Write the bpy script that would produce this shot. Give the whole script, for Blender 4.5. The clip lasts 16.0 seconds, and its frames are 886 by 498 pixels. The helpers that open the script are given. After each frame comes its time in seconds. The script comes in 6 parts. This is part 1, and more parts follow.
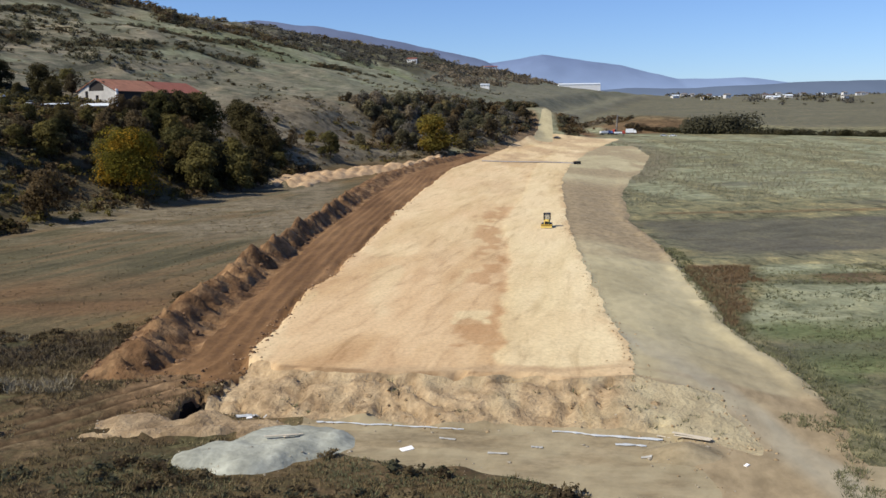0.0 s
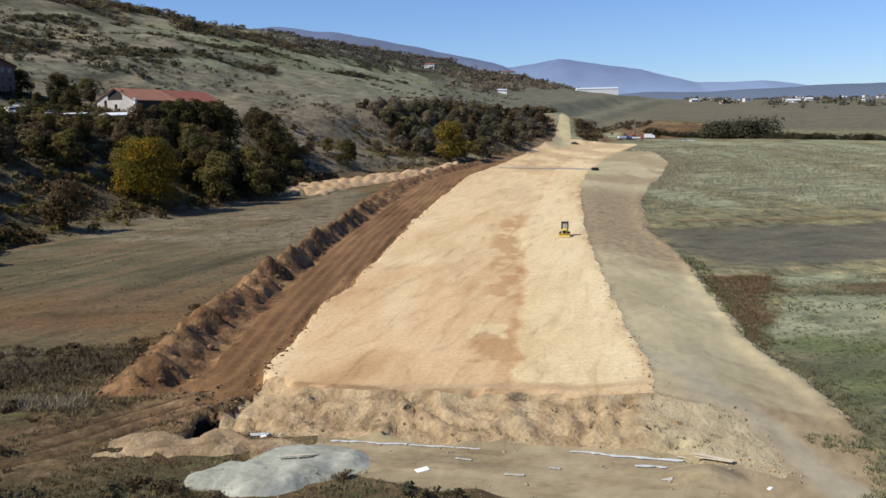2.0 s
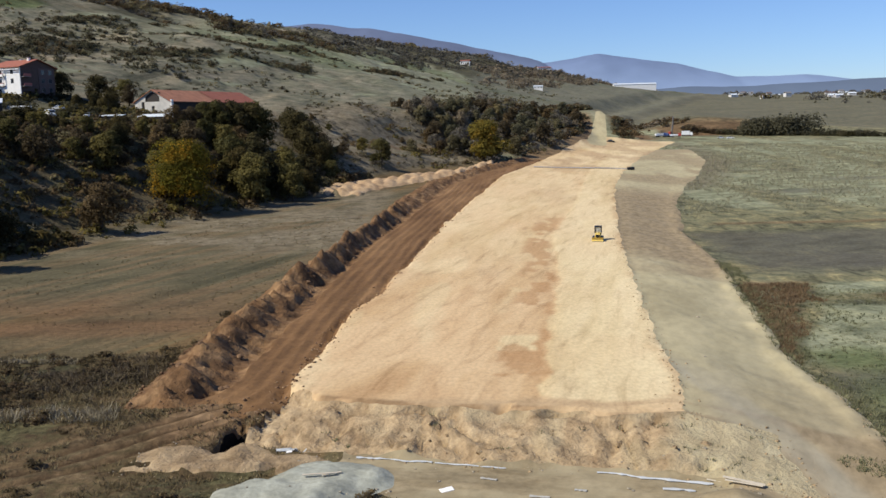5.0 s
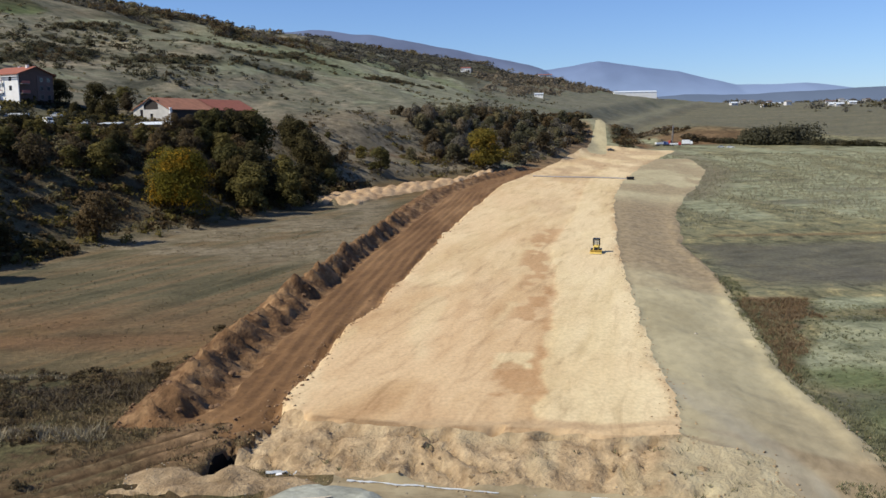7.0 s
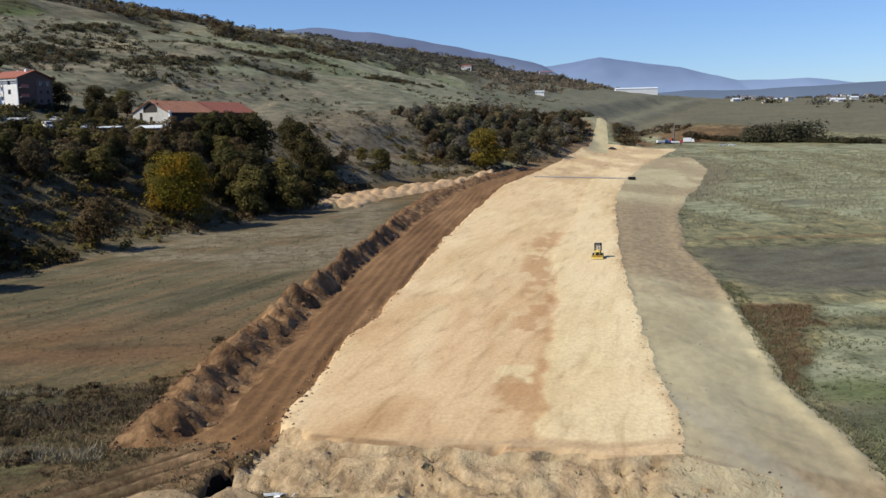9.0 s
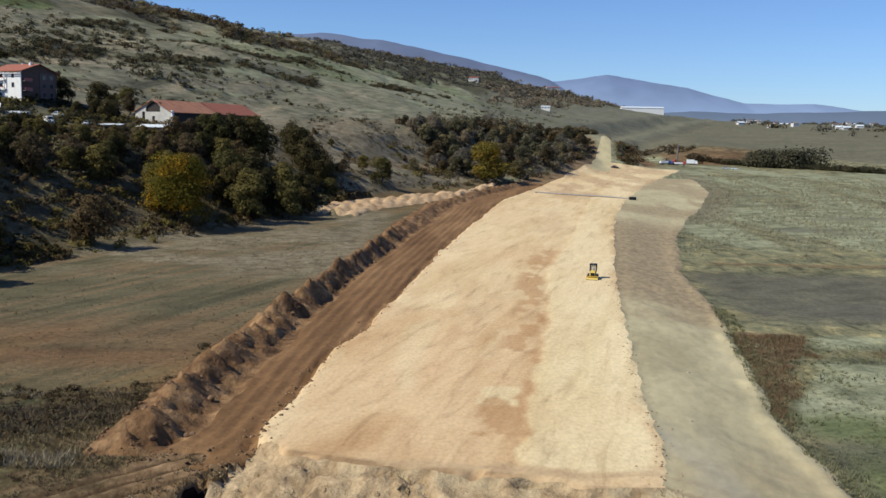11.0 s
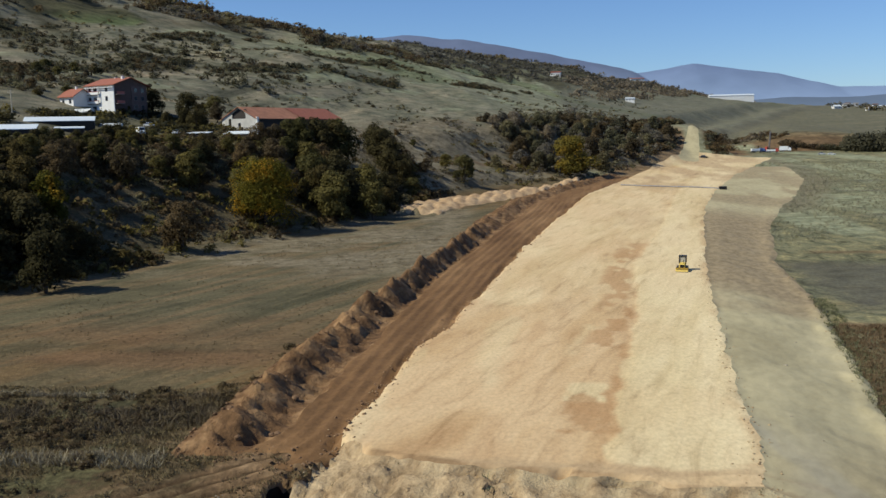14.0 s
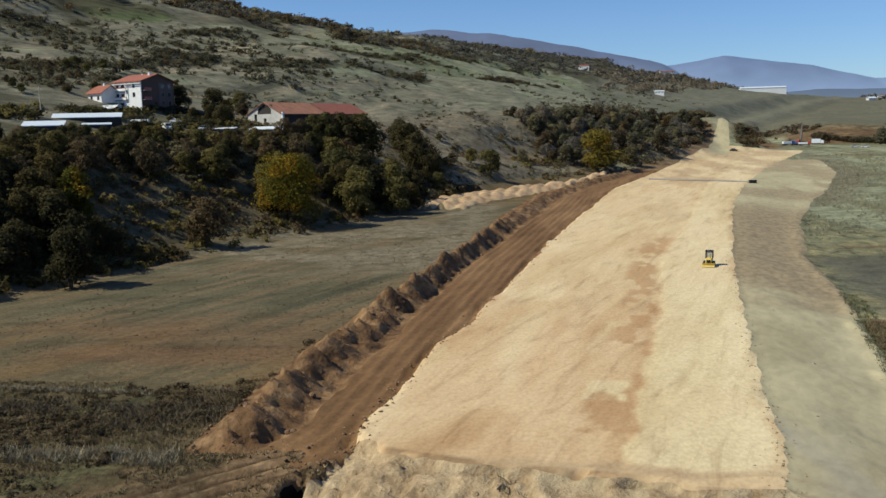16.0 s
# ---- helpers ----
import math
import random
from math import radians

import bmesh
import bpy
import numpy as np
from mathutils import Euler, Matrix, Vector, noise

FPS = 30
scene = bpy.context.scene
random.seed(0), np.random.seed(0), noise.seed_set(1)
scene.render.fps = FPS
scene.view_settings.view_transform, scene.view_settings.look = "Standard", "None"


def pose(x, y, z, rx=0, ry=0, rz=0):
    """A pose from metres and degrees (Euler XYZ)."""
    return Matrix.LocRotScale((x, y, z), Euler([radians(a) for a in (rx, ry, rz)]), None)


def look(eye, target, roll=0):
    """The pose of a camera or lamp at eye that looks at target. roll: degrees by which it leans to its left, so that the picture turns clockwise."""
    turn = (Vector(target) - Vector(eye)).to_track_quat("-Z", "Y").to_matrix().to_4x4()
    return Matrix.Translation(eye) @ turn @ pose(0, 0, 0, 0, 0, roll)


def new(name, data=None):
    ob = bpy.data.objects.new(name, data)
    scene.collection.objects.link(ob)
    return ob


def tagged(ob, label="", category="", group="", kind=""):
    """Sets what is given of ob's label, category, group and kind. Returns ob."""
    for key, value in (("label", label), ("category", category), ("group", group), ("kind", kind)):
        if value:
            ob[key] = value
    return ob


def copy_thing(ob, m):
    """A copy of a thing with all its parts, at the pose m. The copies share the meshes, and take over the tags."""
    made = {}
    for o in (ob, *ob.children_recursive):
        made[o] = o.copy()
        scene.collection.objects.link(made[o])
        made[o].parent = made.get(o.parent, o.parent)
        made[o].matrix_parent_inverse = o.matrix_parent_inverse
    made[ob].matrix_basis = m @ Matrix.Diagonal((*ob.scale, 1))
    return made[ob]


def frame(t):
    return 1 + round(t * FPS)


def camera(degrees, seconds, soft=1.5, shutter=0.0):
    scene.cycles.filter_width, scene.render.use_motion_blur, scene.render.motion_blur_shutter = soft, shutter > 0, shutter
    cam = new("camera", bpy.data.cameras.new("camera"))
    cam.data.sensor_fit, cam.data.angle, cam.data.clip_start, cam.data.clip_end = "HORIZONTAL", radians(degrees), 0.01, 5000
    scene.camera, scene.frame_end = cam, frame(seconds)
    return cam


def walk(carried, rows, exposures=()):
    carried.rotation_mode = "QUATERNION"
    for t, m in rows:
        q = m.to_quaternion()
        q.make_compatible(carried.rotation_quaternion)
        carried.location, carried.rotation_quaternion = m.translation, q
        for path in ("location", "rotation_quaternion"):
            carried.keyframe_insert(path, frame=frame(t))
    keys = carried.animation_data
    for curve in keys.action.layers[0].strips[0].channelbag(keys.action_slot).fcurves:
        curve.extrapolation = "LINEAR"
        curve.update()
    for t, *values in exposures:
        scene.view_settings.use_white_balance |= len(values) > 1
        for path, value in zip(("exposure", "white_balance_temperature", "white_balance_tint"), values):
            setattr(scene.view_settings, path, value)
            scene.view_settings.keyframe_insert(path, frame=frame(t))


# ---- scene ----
cam = camera(53.0, 16.0, 1.5)
PATH = [
    (0, (-1.65, 0.853, 21.607), (-1.536, 2.829, 21.322), -0.8),
    (0.5, (-1.555, 1.107, 21.841), (-1.435, 3.078, 21.521), -0.6),
    (1, (-1.548, 1.427, 22.007), (-1.433, 3.402, 21.715), -1.8),
    (1.5, (-1.465, 1.488, 22.253), (-1.351, 3.467, 21.981), -0.9),
    (2, (-1.395, 1.922, 22.406), (-1.321, 3.902, 22.132), -1.1),
    (2.5, (-1.169, 2.161, 22.611), (-1.127, 4.142, 22.34), -0.6),
    (3, (-0.966, 2.284, 22.69), (-0.923, 4.267, 22.432), -0.3),
    (3.5, (-0.899, 2.402, 22.977), (-0.892, 4.381, 22.686), 0.1),
    (4, (-0.74, 2.671, 23.257), (-0.738, 4.647, 22.943), -0.8),
    (4.5, (-0.716, 2.568, 23.692), (-0.715, 4.544, 23.381), -1.1),
    (5, (-0.559, 2.716, 23.925), (-0.566, 4.696, 23.643), -1.3),
    (7.5, (0.095, 4.118, 25.162), (0.088, 6.1, 24.894), -1.0),
    (8, (0.168, 4.297, 25.549), (0.158, 6.278, 25.273), -1.4),
    (10.5, (0.928, 6.142, 27.078), (0.898, 8.125, 26.818), -0.3),
    (11, (1.32, 6.227, 26.997), (1.308, 8.211, 26.744), 1.2),
    (11.5, (1.34, 6.576, 26.969), (1.328, 8.559, 26.703), 0.1),
    (12, (1.426, 6.796, 26.604), (1.39, 8.775, 26.317), -1.0),
    (12.5, (1.41, 7.165, 26.607), (1.349, 9.135, 26.268), -2.0),
    (13, (1.542, 7.453, 26.518), (1.458, 9.426, 26.201), -2.0),
    (13.5, (1.639, 7.668, 26.494), (1.511, 9.644, 26.209), -1.7),
    (14, (1.902, 7.898, 26.381), (1.696, 9.871, 26.125), -1.1),
    (14.5, (2.32, 8.117, 26.394), (2.06, 10.082, 26.128), -1.6),
    (15, (2.452, 8.393, 26.4), (2.18, 10.356, 26.133), -1.3),
    (15.5, (2.673, 8.793, 26.305), (2.419, 10.757, 26.021), -1.0),
    (16, (2.862, 9.152, 26.356), (2.592, 11.116, 26.089), -1.4),
]
walk(cam, [(t, look(eye, target, roll)) for t, eye, target, roll in PATH],
     [(0, 0.5, 6500, 10), (5, 0.47, 6500, 10), (8, 0.46, 6500, 9), (11, 0.46, 6400, 7), (13.3, 0.38, 6500, 4), (14, 0.29, 6500, 4), (15, 0.34, 6500, 3), (16, 0.33, 6500, 3)])

# ---- light ----
SUN_EL, SUN_AZ = radians(44), radians(-108)      # height, and bearing clockwise from +y: low autumn sun from the hill side
world = bpy.data.worlds.new("world")
scene.world = world
world.use_nodes = True
wn = world.node_tree
sky = wn.nodes.new("ShaderNodeTexSky")
sky.sky_type, sky.sun_disc = "NISHITA", False
sky.sun_elevation, sky.sun_rotation = SUN_EL, SUN_AZ
sky.altitude, sky.air_density, sky.dust_density, sky.ozone_density = 550, 1.0, 0.25, 2.5
wn.nodes["Background"].inputs[1].default_value = 0.071
tint = wn.nodes.new("ShaderNodeMix")
tint.data_type, tint.blend_type = "RGBA", "MULTIPLY"
tint.inputs[0].default_value, tint.inputs[7].default_value = 1.0, (0.77, 0.95, 1.32, 1)
wn.links.new(sky.outputs[0], tint.inputs[6])
wn.links.new(tint.outputs[2], wn.nodes["Background"].inputs[0])
sun = new("sun", bpy.data.lights.new("sun", "SUN"))
sun.data.energy, sun.data.angle, sun.data.color = 3.85, radians(0.6), (1.0, 0.94, 0.81)
sun_from = Vector((math.sin(SUN_AZ) * math.cos(SUN_EL), math.cos(SUN_AZ) * math.cos(SUN_EL), math.sin(SUN_EL)))
sun.matrix_world = look(sun_from * 300, (0, 0, 0))


# ---- helpers for meshes and materials ----
def value_noise(x, y, seed):
    xi, yi = np.floor(x).astype(np.int64), np.floor(y).astype(np.int64)
    fx, fy = x - xi, y - yi
    fx, fy = fx * fx * (3 - 2 * fx), fy * fy * (3 - 2 * fy)

    def h(a, b):
        n = (a * 374761393 + b * 668265263 + seed * 974634777) & 0x7FFFFFFF
        n = ((n ^ (n >> 13)) * 1274126177) & 0x7FFFFFFF
        return ((n ^ (n >> 16)) & 0xFFFF) / 32767.5 - 1
    top = h(xi, yi) * (1 - fx) + h(xi + 1, yi) * fx
    low = h(xi, yi + 1) * (1 - fx) + h(xi + 1, yi + 1) * fx
    return top * (1 - fy) + low * fy


def fbm(x, y, size, octaves=4, seed=1):
    total, amp, norm = 0.0, 1.0, 0.0
    for o in range(octaves):
        total = total + amp * value_noise(x / size + 17.3 * o, y / size - 9.1 * o, seed + o)
        norm, amp, size = norm + amp, amp * 0.5, size * 0.5
    return total / norm


def smooth(a):
    a = np.clip(a, 0, 1)
    return a * a * (3 - 2 * a)


def mesh_of(name, verts, faces, material, loops=4):
    me = bpy.data.meshes.new(name)
    verts, faces = np.asarray(verts, np.float32), np.asarray(faces, np.int32)
    me.vertices.add(len(verts))
    me.vertices.foreach_set("co", verts.ravel())
    me.loops.add(faces.size)
    me.loops.foreach_set("vertex_index", faces.ravel())
    me.polygons.add(len(faces))
    me.polygons.foreach_set("loop_start", np.arange(0, faces.size, loops, dtype=np.int32))
    me.update(calc_edges=True)
    me.materials.append(material)
    return me


def part(name, bm, material, parent=None, label=""):
    """Link a bmesh as one mesh object under a thing or a part."""
    me = bpy.data.meshes.new(name)
    bm.to_mesh(me)
    bm.free()
    me.materials.append(material)
    ob = new(name, me)
    ob.parent = parent
    return tagged(ob, label)


def thing(name, m, label, category, group=""):
    ob = new(name)
    ob.matrix_basis = m
    return tagged(ob, label, category, group)


def box(bm, x0, x1, y0, y1, z0, z1, bevel=0.0):
    r = bmesh.ops.create_cube(bm, size=1)
    for v in r["verts"]:
        v.co = Vector(((x0 + x1) / 2 + v.co.x * (x1 - x0), (y0 + y1) / 2 + v.co.y * (y1 - y0), (z0 + z1) / 2 + v.co.z * (z1 - z0)))
    if bevel:
        es = list({e for v in r["verts"] for e in v.link_edges})
        bmesh.ops.bevel(bm, geom=es, offset=bevel, segments=2, affect="EDGES", profile=0.5)
    return bm


def boxed(*a, **k):
    return box(bmesh.new(), *a, **k)


def cyl(bm, a, b, r0, r1=None, seg=12):
    a, b = Vector(a), Vector(b)
    r = bmesh.ops.create_cone(bm, cap_ends=True, segments=seg, radius1=r0, radius2=r0 if r1 is None else r1, depth=(b - a).length)
    m = Matrix.Translation((a + b) / 2) @ (b - a).to_track_quat("Z", "Y").to_matrix().to_4x4()
    bmesh.ops.transform(bm, matrix=m, verts=r["verts"])
    return bm


def nodes_of(name):
    m = bpy.data.materials.new(name)
    m.use_nodes = True
    return m, m.node_tree, m.node_tree.nodes["Principled BSDF"]


def tex_noise(nt, scale, detail=6, rough=0.55, stretch=(1, 1, 1), distort=0.0, turn=0.0):
    co, mp, n = (nt.nodes.new("ShaderNode" + k) for k in ("TexCoord", "Mapping", "TexNoise"))
    mp.vector_type = "TEXTURE"
    mp.inputs["Scale"].default_value = [1 / v for v in stretch]
    mp.inputs["Rotation"].default_value = (0, 0, radians(turn))
    n.inputs["Scale"].default_value, n.inputs["Detail"].default_value, n.inputs["Roughness"].default_value = scale, detail, rough
    n.inputs["Distortion"].default_value = distort
    nt.links.new(co.outputs["Object"], mp.inputs[0])
    nt.links.new(mp.outputs[0], n.inputs[0])
    return n.outputs[0]


def ramp(nt, fac, stops):
    r = nt.nodes.new("ShaderNodeValToRGB")
    while len(r.color_ramp.elements) < len(stops):
        r.color_ramp.elements.new(0.5)
    for e, (p, c) in zip(r.color_ramp.elements, stops):
        e.position, e.color = p, (*c, 1) if len(c) == 3 else c
    nt.links.new(fac, r.inputs[0])
    return r.outputs[0]


def mix(nt, fac, a, b, mode="MIX"):
    n = nt.nodes.new("ShaderNodeMix")
    n.data_type, n.blend_type = "RGBA", mode
    for sock, v in ((n.inputs[0], fac), (n.inputs[6], a), (n.inputs[7], b)):
        if isinstance(v, (int, float)):
            sock.default_value = v
        elif isinstance(v, tuple):
            sock.default_value = (*v, 1)
        else:
            nt.links.new(v, sock)
    return n.outputs[2]


def attribute(nt, name):
    a = nt.nodes.new("ShaderNodeAttribute")
    a.attribute_name = name
    return a.outputs["Fac"]


def bump(nt, bsdf, height, strength, distance):
    b = nt.nodes.new("ShaderNodeBump")
    b.inputs["Strength"].default_value, b.inputs["Distance"].default_value = strength, distance
    nt.links.new(height, b.inputs["Height"])
    nt.links.new(b.outputs[0], bsdf.inputs["Normal"])


def grey(v):
    return (v, v, v)


def soil(name, dark, mid, light, big=0.06, small=1.2, stretch=(1, 1, 1), turn=0, rel=0.12, rough=0.95):
    """Bare earth: broad blotches, clods and fine grain."""
    m, nt, p = nodes_of(name)
    a = tex_noise(nt, big, 8, 0.62, stretch, 0.4, turn)
    b = tex_noise(nt, small, 6, 0.6)
    c = tex_noise(nt, small * 0.22, 5, 0.6, stretch, 0, turn)
    col = ramp(nt, a, [(0.32, dark), (0.5, mid), (0.68, light)])
    col = mix(nt, 0.75, col, ramp(nt, c, [(0.3, grey(0.62)), (0.55, grey(1.0)), (0.75, grey(1.15))]), "MULTIPLY")
    col = mix(nt, 0.7, col, ramp(nt, b, [(0.3, grey(0.7)), (0.6, grey(1.08))]), "MULTIPLY")
    nt.links.new(col, p.inputs["Base Color"])
    p.inputs["Roughness"].default_value, p.inputs["Specular IOR Level"].default_value = rough, 0.15
    bump(nt, p, b, 0.8, rel)
    return m


def paint(name, color, rough=0.6, metal=0.0, var=0.25, scale=1.5):
    m, nt, p = nodes_of(name)
    n = tex_noise(nt, scale, 6, 0.6)
    col = mix(nt, var, tuple(color), ramp(nt, n, [(0.3, grey(0.35)), (0.7, grey(1.1))]), "MULTIPLY")
    nt.links.new(col, p.inputs["Base Color"])
    p.inputs["Roughness"].default_value, p.inputs["Metallic"].default_value = rough, metal
    return m


# ---- the lie of the land ----
def soft_ramp(a, k):
    return k * np.logaddexp(0, a / k)


def line(pts):
    a, b = [p[0] for p in pts], [p[1] for p in pts]
    return lambda v: np.interp(v, a, b)


# plan lines of the earthworks, as x against y
road_l = line([(40, -17), (83, -15.7), (97, -13.9), (115, -13.1), (128, -10.2), (155, -7), (196, -2), (258, 7.8), (337, 21.6), (388, 37.5), (465, 60), (536, 85), (560, 92)])
road_r = line([(40, 19), (75, 19.2), (83, 21.1), (96, 21.6), (116, 25.2), (130, 26.8), (168, 32.5), (194, 36.6), (276, 51.7), (325, 63.4), (352, 71.4), (416, 91), (520, 131), (560, 146)])
pale_r = line([(20, 27), (40, 28), (56, 29.5), (64, 32.6), (69, 34.4), (83, 36.3), (92, 36), (106, 38.3), (139, 44.5), (157, 47.9), (198, 52.1), (259, 66.5), (300, 80), (340, 96), (400, 116), (440, 123), (470, 127)])
berm_o = line([(72, -31), (83, -29.9), (110, -29.9), (123, -28.9), (151, -25), (172, -22.7), (209, -19.1), (262, -15.2), (322, -6), (390, 20), (430, 37)])
berm_i = line([(72, -25), (78, -24), (85, -21.5), (94, -20.9), (111, -20.3), (142, -18.2), (184, -14.8), (225, -9.1), (270, -2.5), (308, 2), (350, 14), (390, 30), (430, 44)])
vein = line([(70, 6.5), (87, 8.6), (107, 11.7), (137, 16.5), (182, 20.7), (240, 34), (330, 52), (420, 75)])
# and as y against x: the head of the fill and the foot of its end slope
head = line([(-30, 90), (-15.7, 82.9), (-12.2, 78.9), (-8.6, 77.6), (-1.6, 75.9), (8.1, 74.5), (12.6, 72.4), (19, 72.5), (26, 69), (34, 66)])
toe = line([(-30, 74), (-16.9, 72.1), (-8.1, 70.5), (1.9, 68.1), (11.4, 66.5), (18.2, 64), (24, 60), (34, 56)])
foot_shift = line([(360, 0), (423, -20), (494, -40), (560, -42), (900, 0)])
hill_fade = line([(1500, 1.0), (2300, 0.8), (3000, 0.5), (4000, 0.2)])
hill_up = line([(-9000, 0), (140, 0), (150, 2), (166, 12), (182, 22), (200, 26.5), (233, 34), (310, 52.5), (400, 78), (490, 107), (555, 117), (585, 118), (660, 112), (900, 60), (1500, 0)])


def uphill(x, y):
    return -0.933 * x + 0.36 * y - foot_shift(y)


def base_height(x, y):
    u = uphill(x, y)
    low_side = smooth((330 - u) / 220)
    g = 0.025 * soft_ramp(y - 170, 25) - 0.013 * (1 - low_side) * soft_ramp(y - 600, 60) + low_side * (0.0155 * soft_ramp(y - 680, 60) - 0.03 * soft_ramp(y - 2300, 200))
    rough_ = smooth((u - 140) / 60)
    wav = fbm(x, y, 60, 4, 5) * 4.0 * rough_ * (0.4 + smooth((u - 220) / 150) * 1.6) + fbm(x, y, 11, 3, 8) * 0.8 * rough_ - 0.9 * np.abs(fbm(x, y, 6.5, 4, 9)) * rough_ * smooth((235 - u) / 25) * smooth((y - 285) / 20) * smooth((560 - y) / 40)
    bank = 11 * smooth((y - 612) / 45) * smooth((330 - x) / 150) * smooth((150 - u) / 60)
    u = u - 26 * smooth((y - 325) / 70) * smooth((u - 150) / 40) * smooth((360 - u) / 140)
    cliff = 19 * smooth((y - 522) / 82) * smooth((126 + 8 * fbm(x, y, 15, 3, 22) - x) / 26) * smooth((1000 - y) / 200)
    far = 7 * smooth((y - 800) / 700) * smooth((u - 60) / 150) * smooth((430 - u) / 150) + 5 * smooth((y - 2300) / 1500) + 10 * fbm(x, y, 500, 3, 3) * smooth((y - 900) / 900)
    return g + np.maximum(hill_fade(y) * hill_up(u + 6 * fbm(x, y, 40, 2, 21)), cliff) + wav + bank + far


def earthworks(x, y):
    """Height of the works and the fields above the base, and the zone of each place:
    0 field, 1 road, 2 haul strip, 3 berm, 4 end slope, 5 side slope, 6 front track, 7 grey heap, 8 sand ridge, 9 apron, 10 climbing track, 11 sand mound, 12 pit."""
    wx = x + 0.7 * fbm(x, y, 3.0, 4, 31) + 0.6 * fbm(x, y, 9, 2, 33)
    wy = y + 0.7 * fbm(x, y, 2.6, 4, 32)
    L, R, P, O, I = road_l(wy), road_r(wy), pale_r(wy), berm_o(wy), berm_i(wy)
    hd, te = head(wx), toe(wx)
    zone = np.zeros(x.shape, np.int32)
    fade = smooth((520 - y) / 200)
    field_l, field_r = -1.0 * fade, -2.5 * fade
    z = np.where(x < (L + R) / 2, field_l, field_r) + 0.12 * fbm(x, y, 7, 3, 11) + 0.05 * fbm(x, y, 1.2, 2, 12)
    low = -2.2 + 0.1 * fbm(x, y, 5, 3, 14)
    z = np.where(y < 78, z + (low - z) * smooth((80 - y) / 12), z)
    rut = smooth(1.5 - np.abs((x + 25) * 0.75 - (y - 75)) / 3.6) * smooth((-17 - x) / 4) * smooth((x + 46) / 20)
    z = z - 0.32 * rut * smooth(0.5 + np.sin((x * 0.75 - y) * 2.6 + 1.2 * fbm(x, y, 9, 2, 101)))
    # side slope on the low side of the road
    k = smooth((wx - R) / np.maximum(P - R, 1))
    side = (wx >= R) & (wx < P) & (y < 470) & (y > 25)
    zs = 0.02 - (0.16 + 0.16 * fbm(x, y, 8, 2, 43)) * smooth((wx - R) / 0.5) * (0.15 + 0.85 * smooth((y - 77) / 5)) - 2.0 * fade * k + 0.28 * fbm(x, y, 9, 3, 41) * np.clip(4 * k * (1 - k), 0, 1) + 0.6 * np.exp(-((wx - P + 1.3) / 1.0) ** 2) * np.clip(0.45 + 0.9 * fbm(x, y, 5, 3, 42), 0, 2) + 0.05 * fbm(x, y, 1.4, 3, 44)
    zs = zs + (low - zs) * smooth((74 - y) / 15)
    z, zone = np.where(side, zs, z), np.where(side, 5, zone)
    # haul strip between the berm and the road
    strip = (wx > I) & (wx < L) & (y < 420) & (wy > 79.5 + 2.5 * fbm(x, y, 2.5, 3, 54))
    zt = -0.55 * fade + 0.07 * fbm(x, y, 1.1, 3, 51) + 0.12 * np.sin((x - I) * 3.6 + fbm(x, y, 30, 2, 52) * 1.5) - 0.8 * smooth((86 - y) / 14) - 0.45 * np.exp(-((wx - L + 0.7) / 0.45) ** 2) * np.clip(0.8 + fbm(x, y, 5, 2, 55), 0, 1.5)
    z, zone = np.where(strip, zt, z), np.where(strip, 2, zone)
    # berm of pushed-up topsoil
    berm = (wx > O) & (wx <= I) & (wy > 80) & (y < 425)
    s = np.clip((wx - O) / np.maximum(I - O, 0.5), 0, 1)
    lump = np.abs(fbm(x, y, 4.2, 3, 61))
    crest = (2.95 + 1.2 * fbm(x, y, 6.5, 2, 62)) * (0.55 + 0.45 * smooth((300 - y) / 80)) * smooth((y - 79) / 5)
    step = 5.6
    cone = np.zeros(x.shape)
    for k in (-1, 0, 1):
        n = np.floor(y / step) + k
        oy = (n + 0.5 + 0.35 * value_noise(n * 1.7, n * 0.0 + 3.3, 64)) * step
        ox = O + (I - O) * (0.41 + 0.14 * value_noise(n * 2.3, n * 0.0 + 8.1, 65))
        hh = 2.7 + 0.9 * value_noise(n * 3.1, n * 0.0 + 1.7, 66)
        d = np.sqrt(((wx + 0.9 * fbm(x, y, 2.2, 3, 621) - ox) / 1.15) ** 2 + (wy + 1.1 * fbm(x, y, 2.0, 3, 622) - oy) ** 2 * 0.85)
        cone = np.maximum(cone, hh - 0.1 - 0.9 * d)
    fit_ = np.clip(np.minimum(s / 0.24, (1 - s) / 0.3), 0, 1)
    zb = -0.75 * fade + fit_ * np.maximum(crest * np.clip(np.minimum((s - 0.05) / 0.36, (0.90 - s) / 0.46), 0, 1) * (0.82 + 0.5 * lump), cone * smooth((y - 79) / 4) * (0.6 + 0.4 * smooth((260 - y) / 80))) - (1.35 * np.abs(fbm(x, y, 2.6, 4, 63)) + 0.35 * np.abs(fbm(x, y, 0.8, 3, 623))) * np.clip(6 * s * (1 - s), 0, 1)
    zb = zb + (0.55 * smooth(fbm(x, y, 3.2, 3, 624) * 7) + 0.35 * smooth(fbm(x, y, 1.7, 3, 625) * 6) - 0.45) * fit_ * smooth((280 - y) / 60)
    z, zone = np.where(berm, zb, z), np.where(berm, 3, zone)
    # the road fill itself
    road = (wx >= L) & (wx <= R) & (wy > hd) & (y < 545)
    zr = 0.05 * fbm(x, y, 6, 3, 71) + 0.03 * fbm(x, y, 1.0, 2, 72) + 0.10 * smooth((wx - vein(wy)) / 0.5)
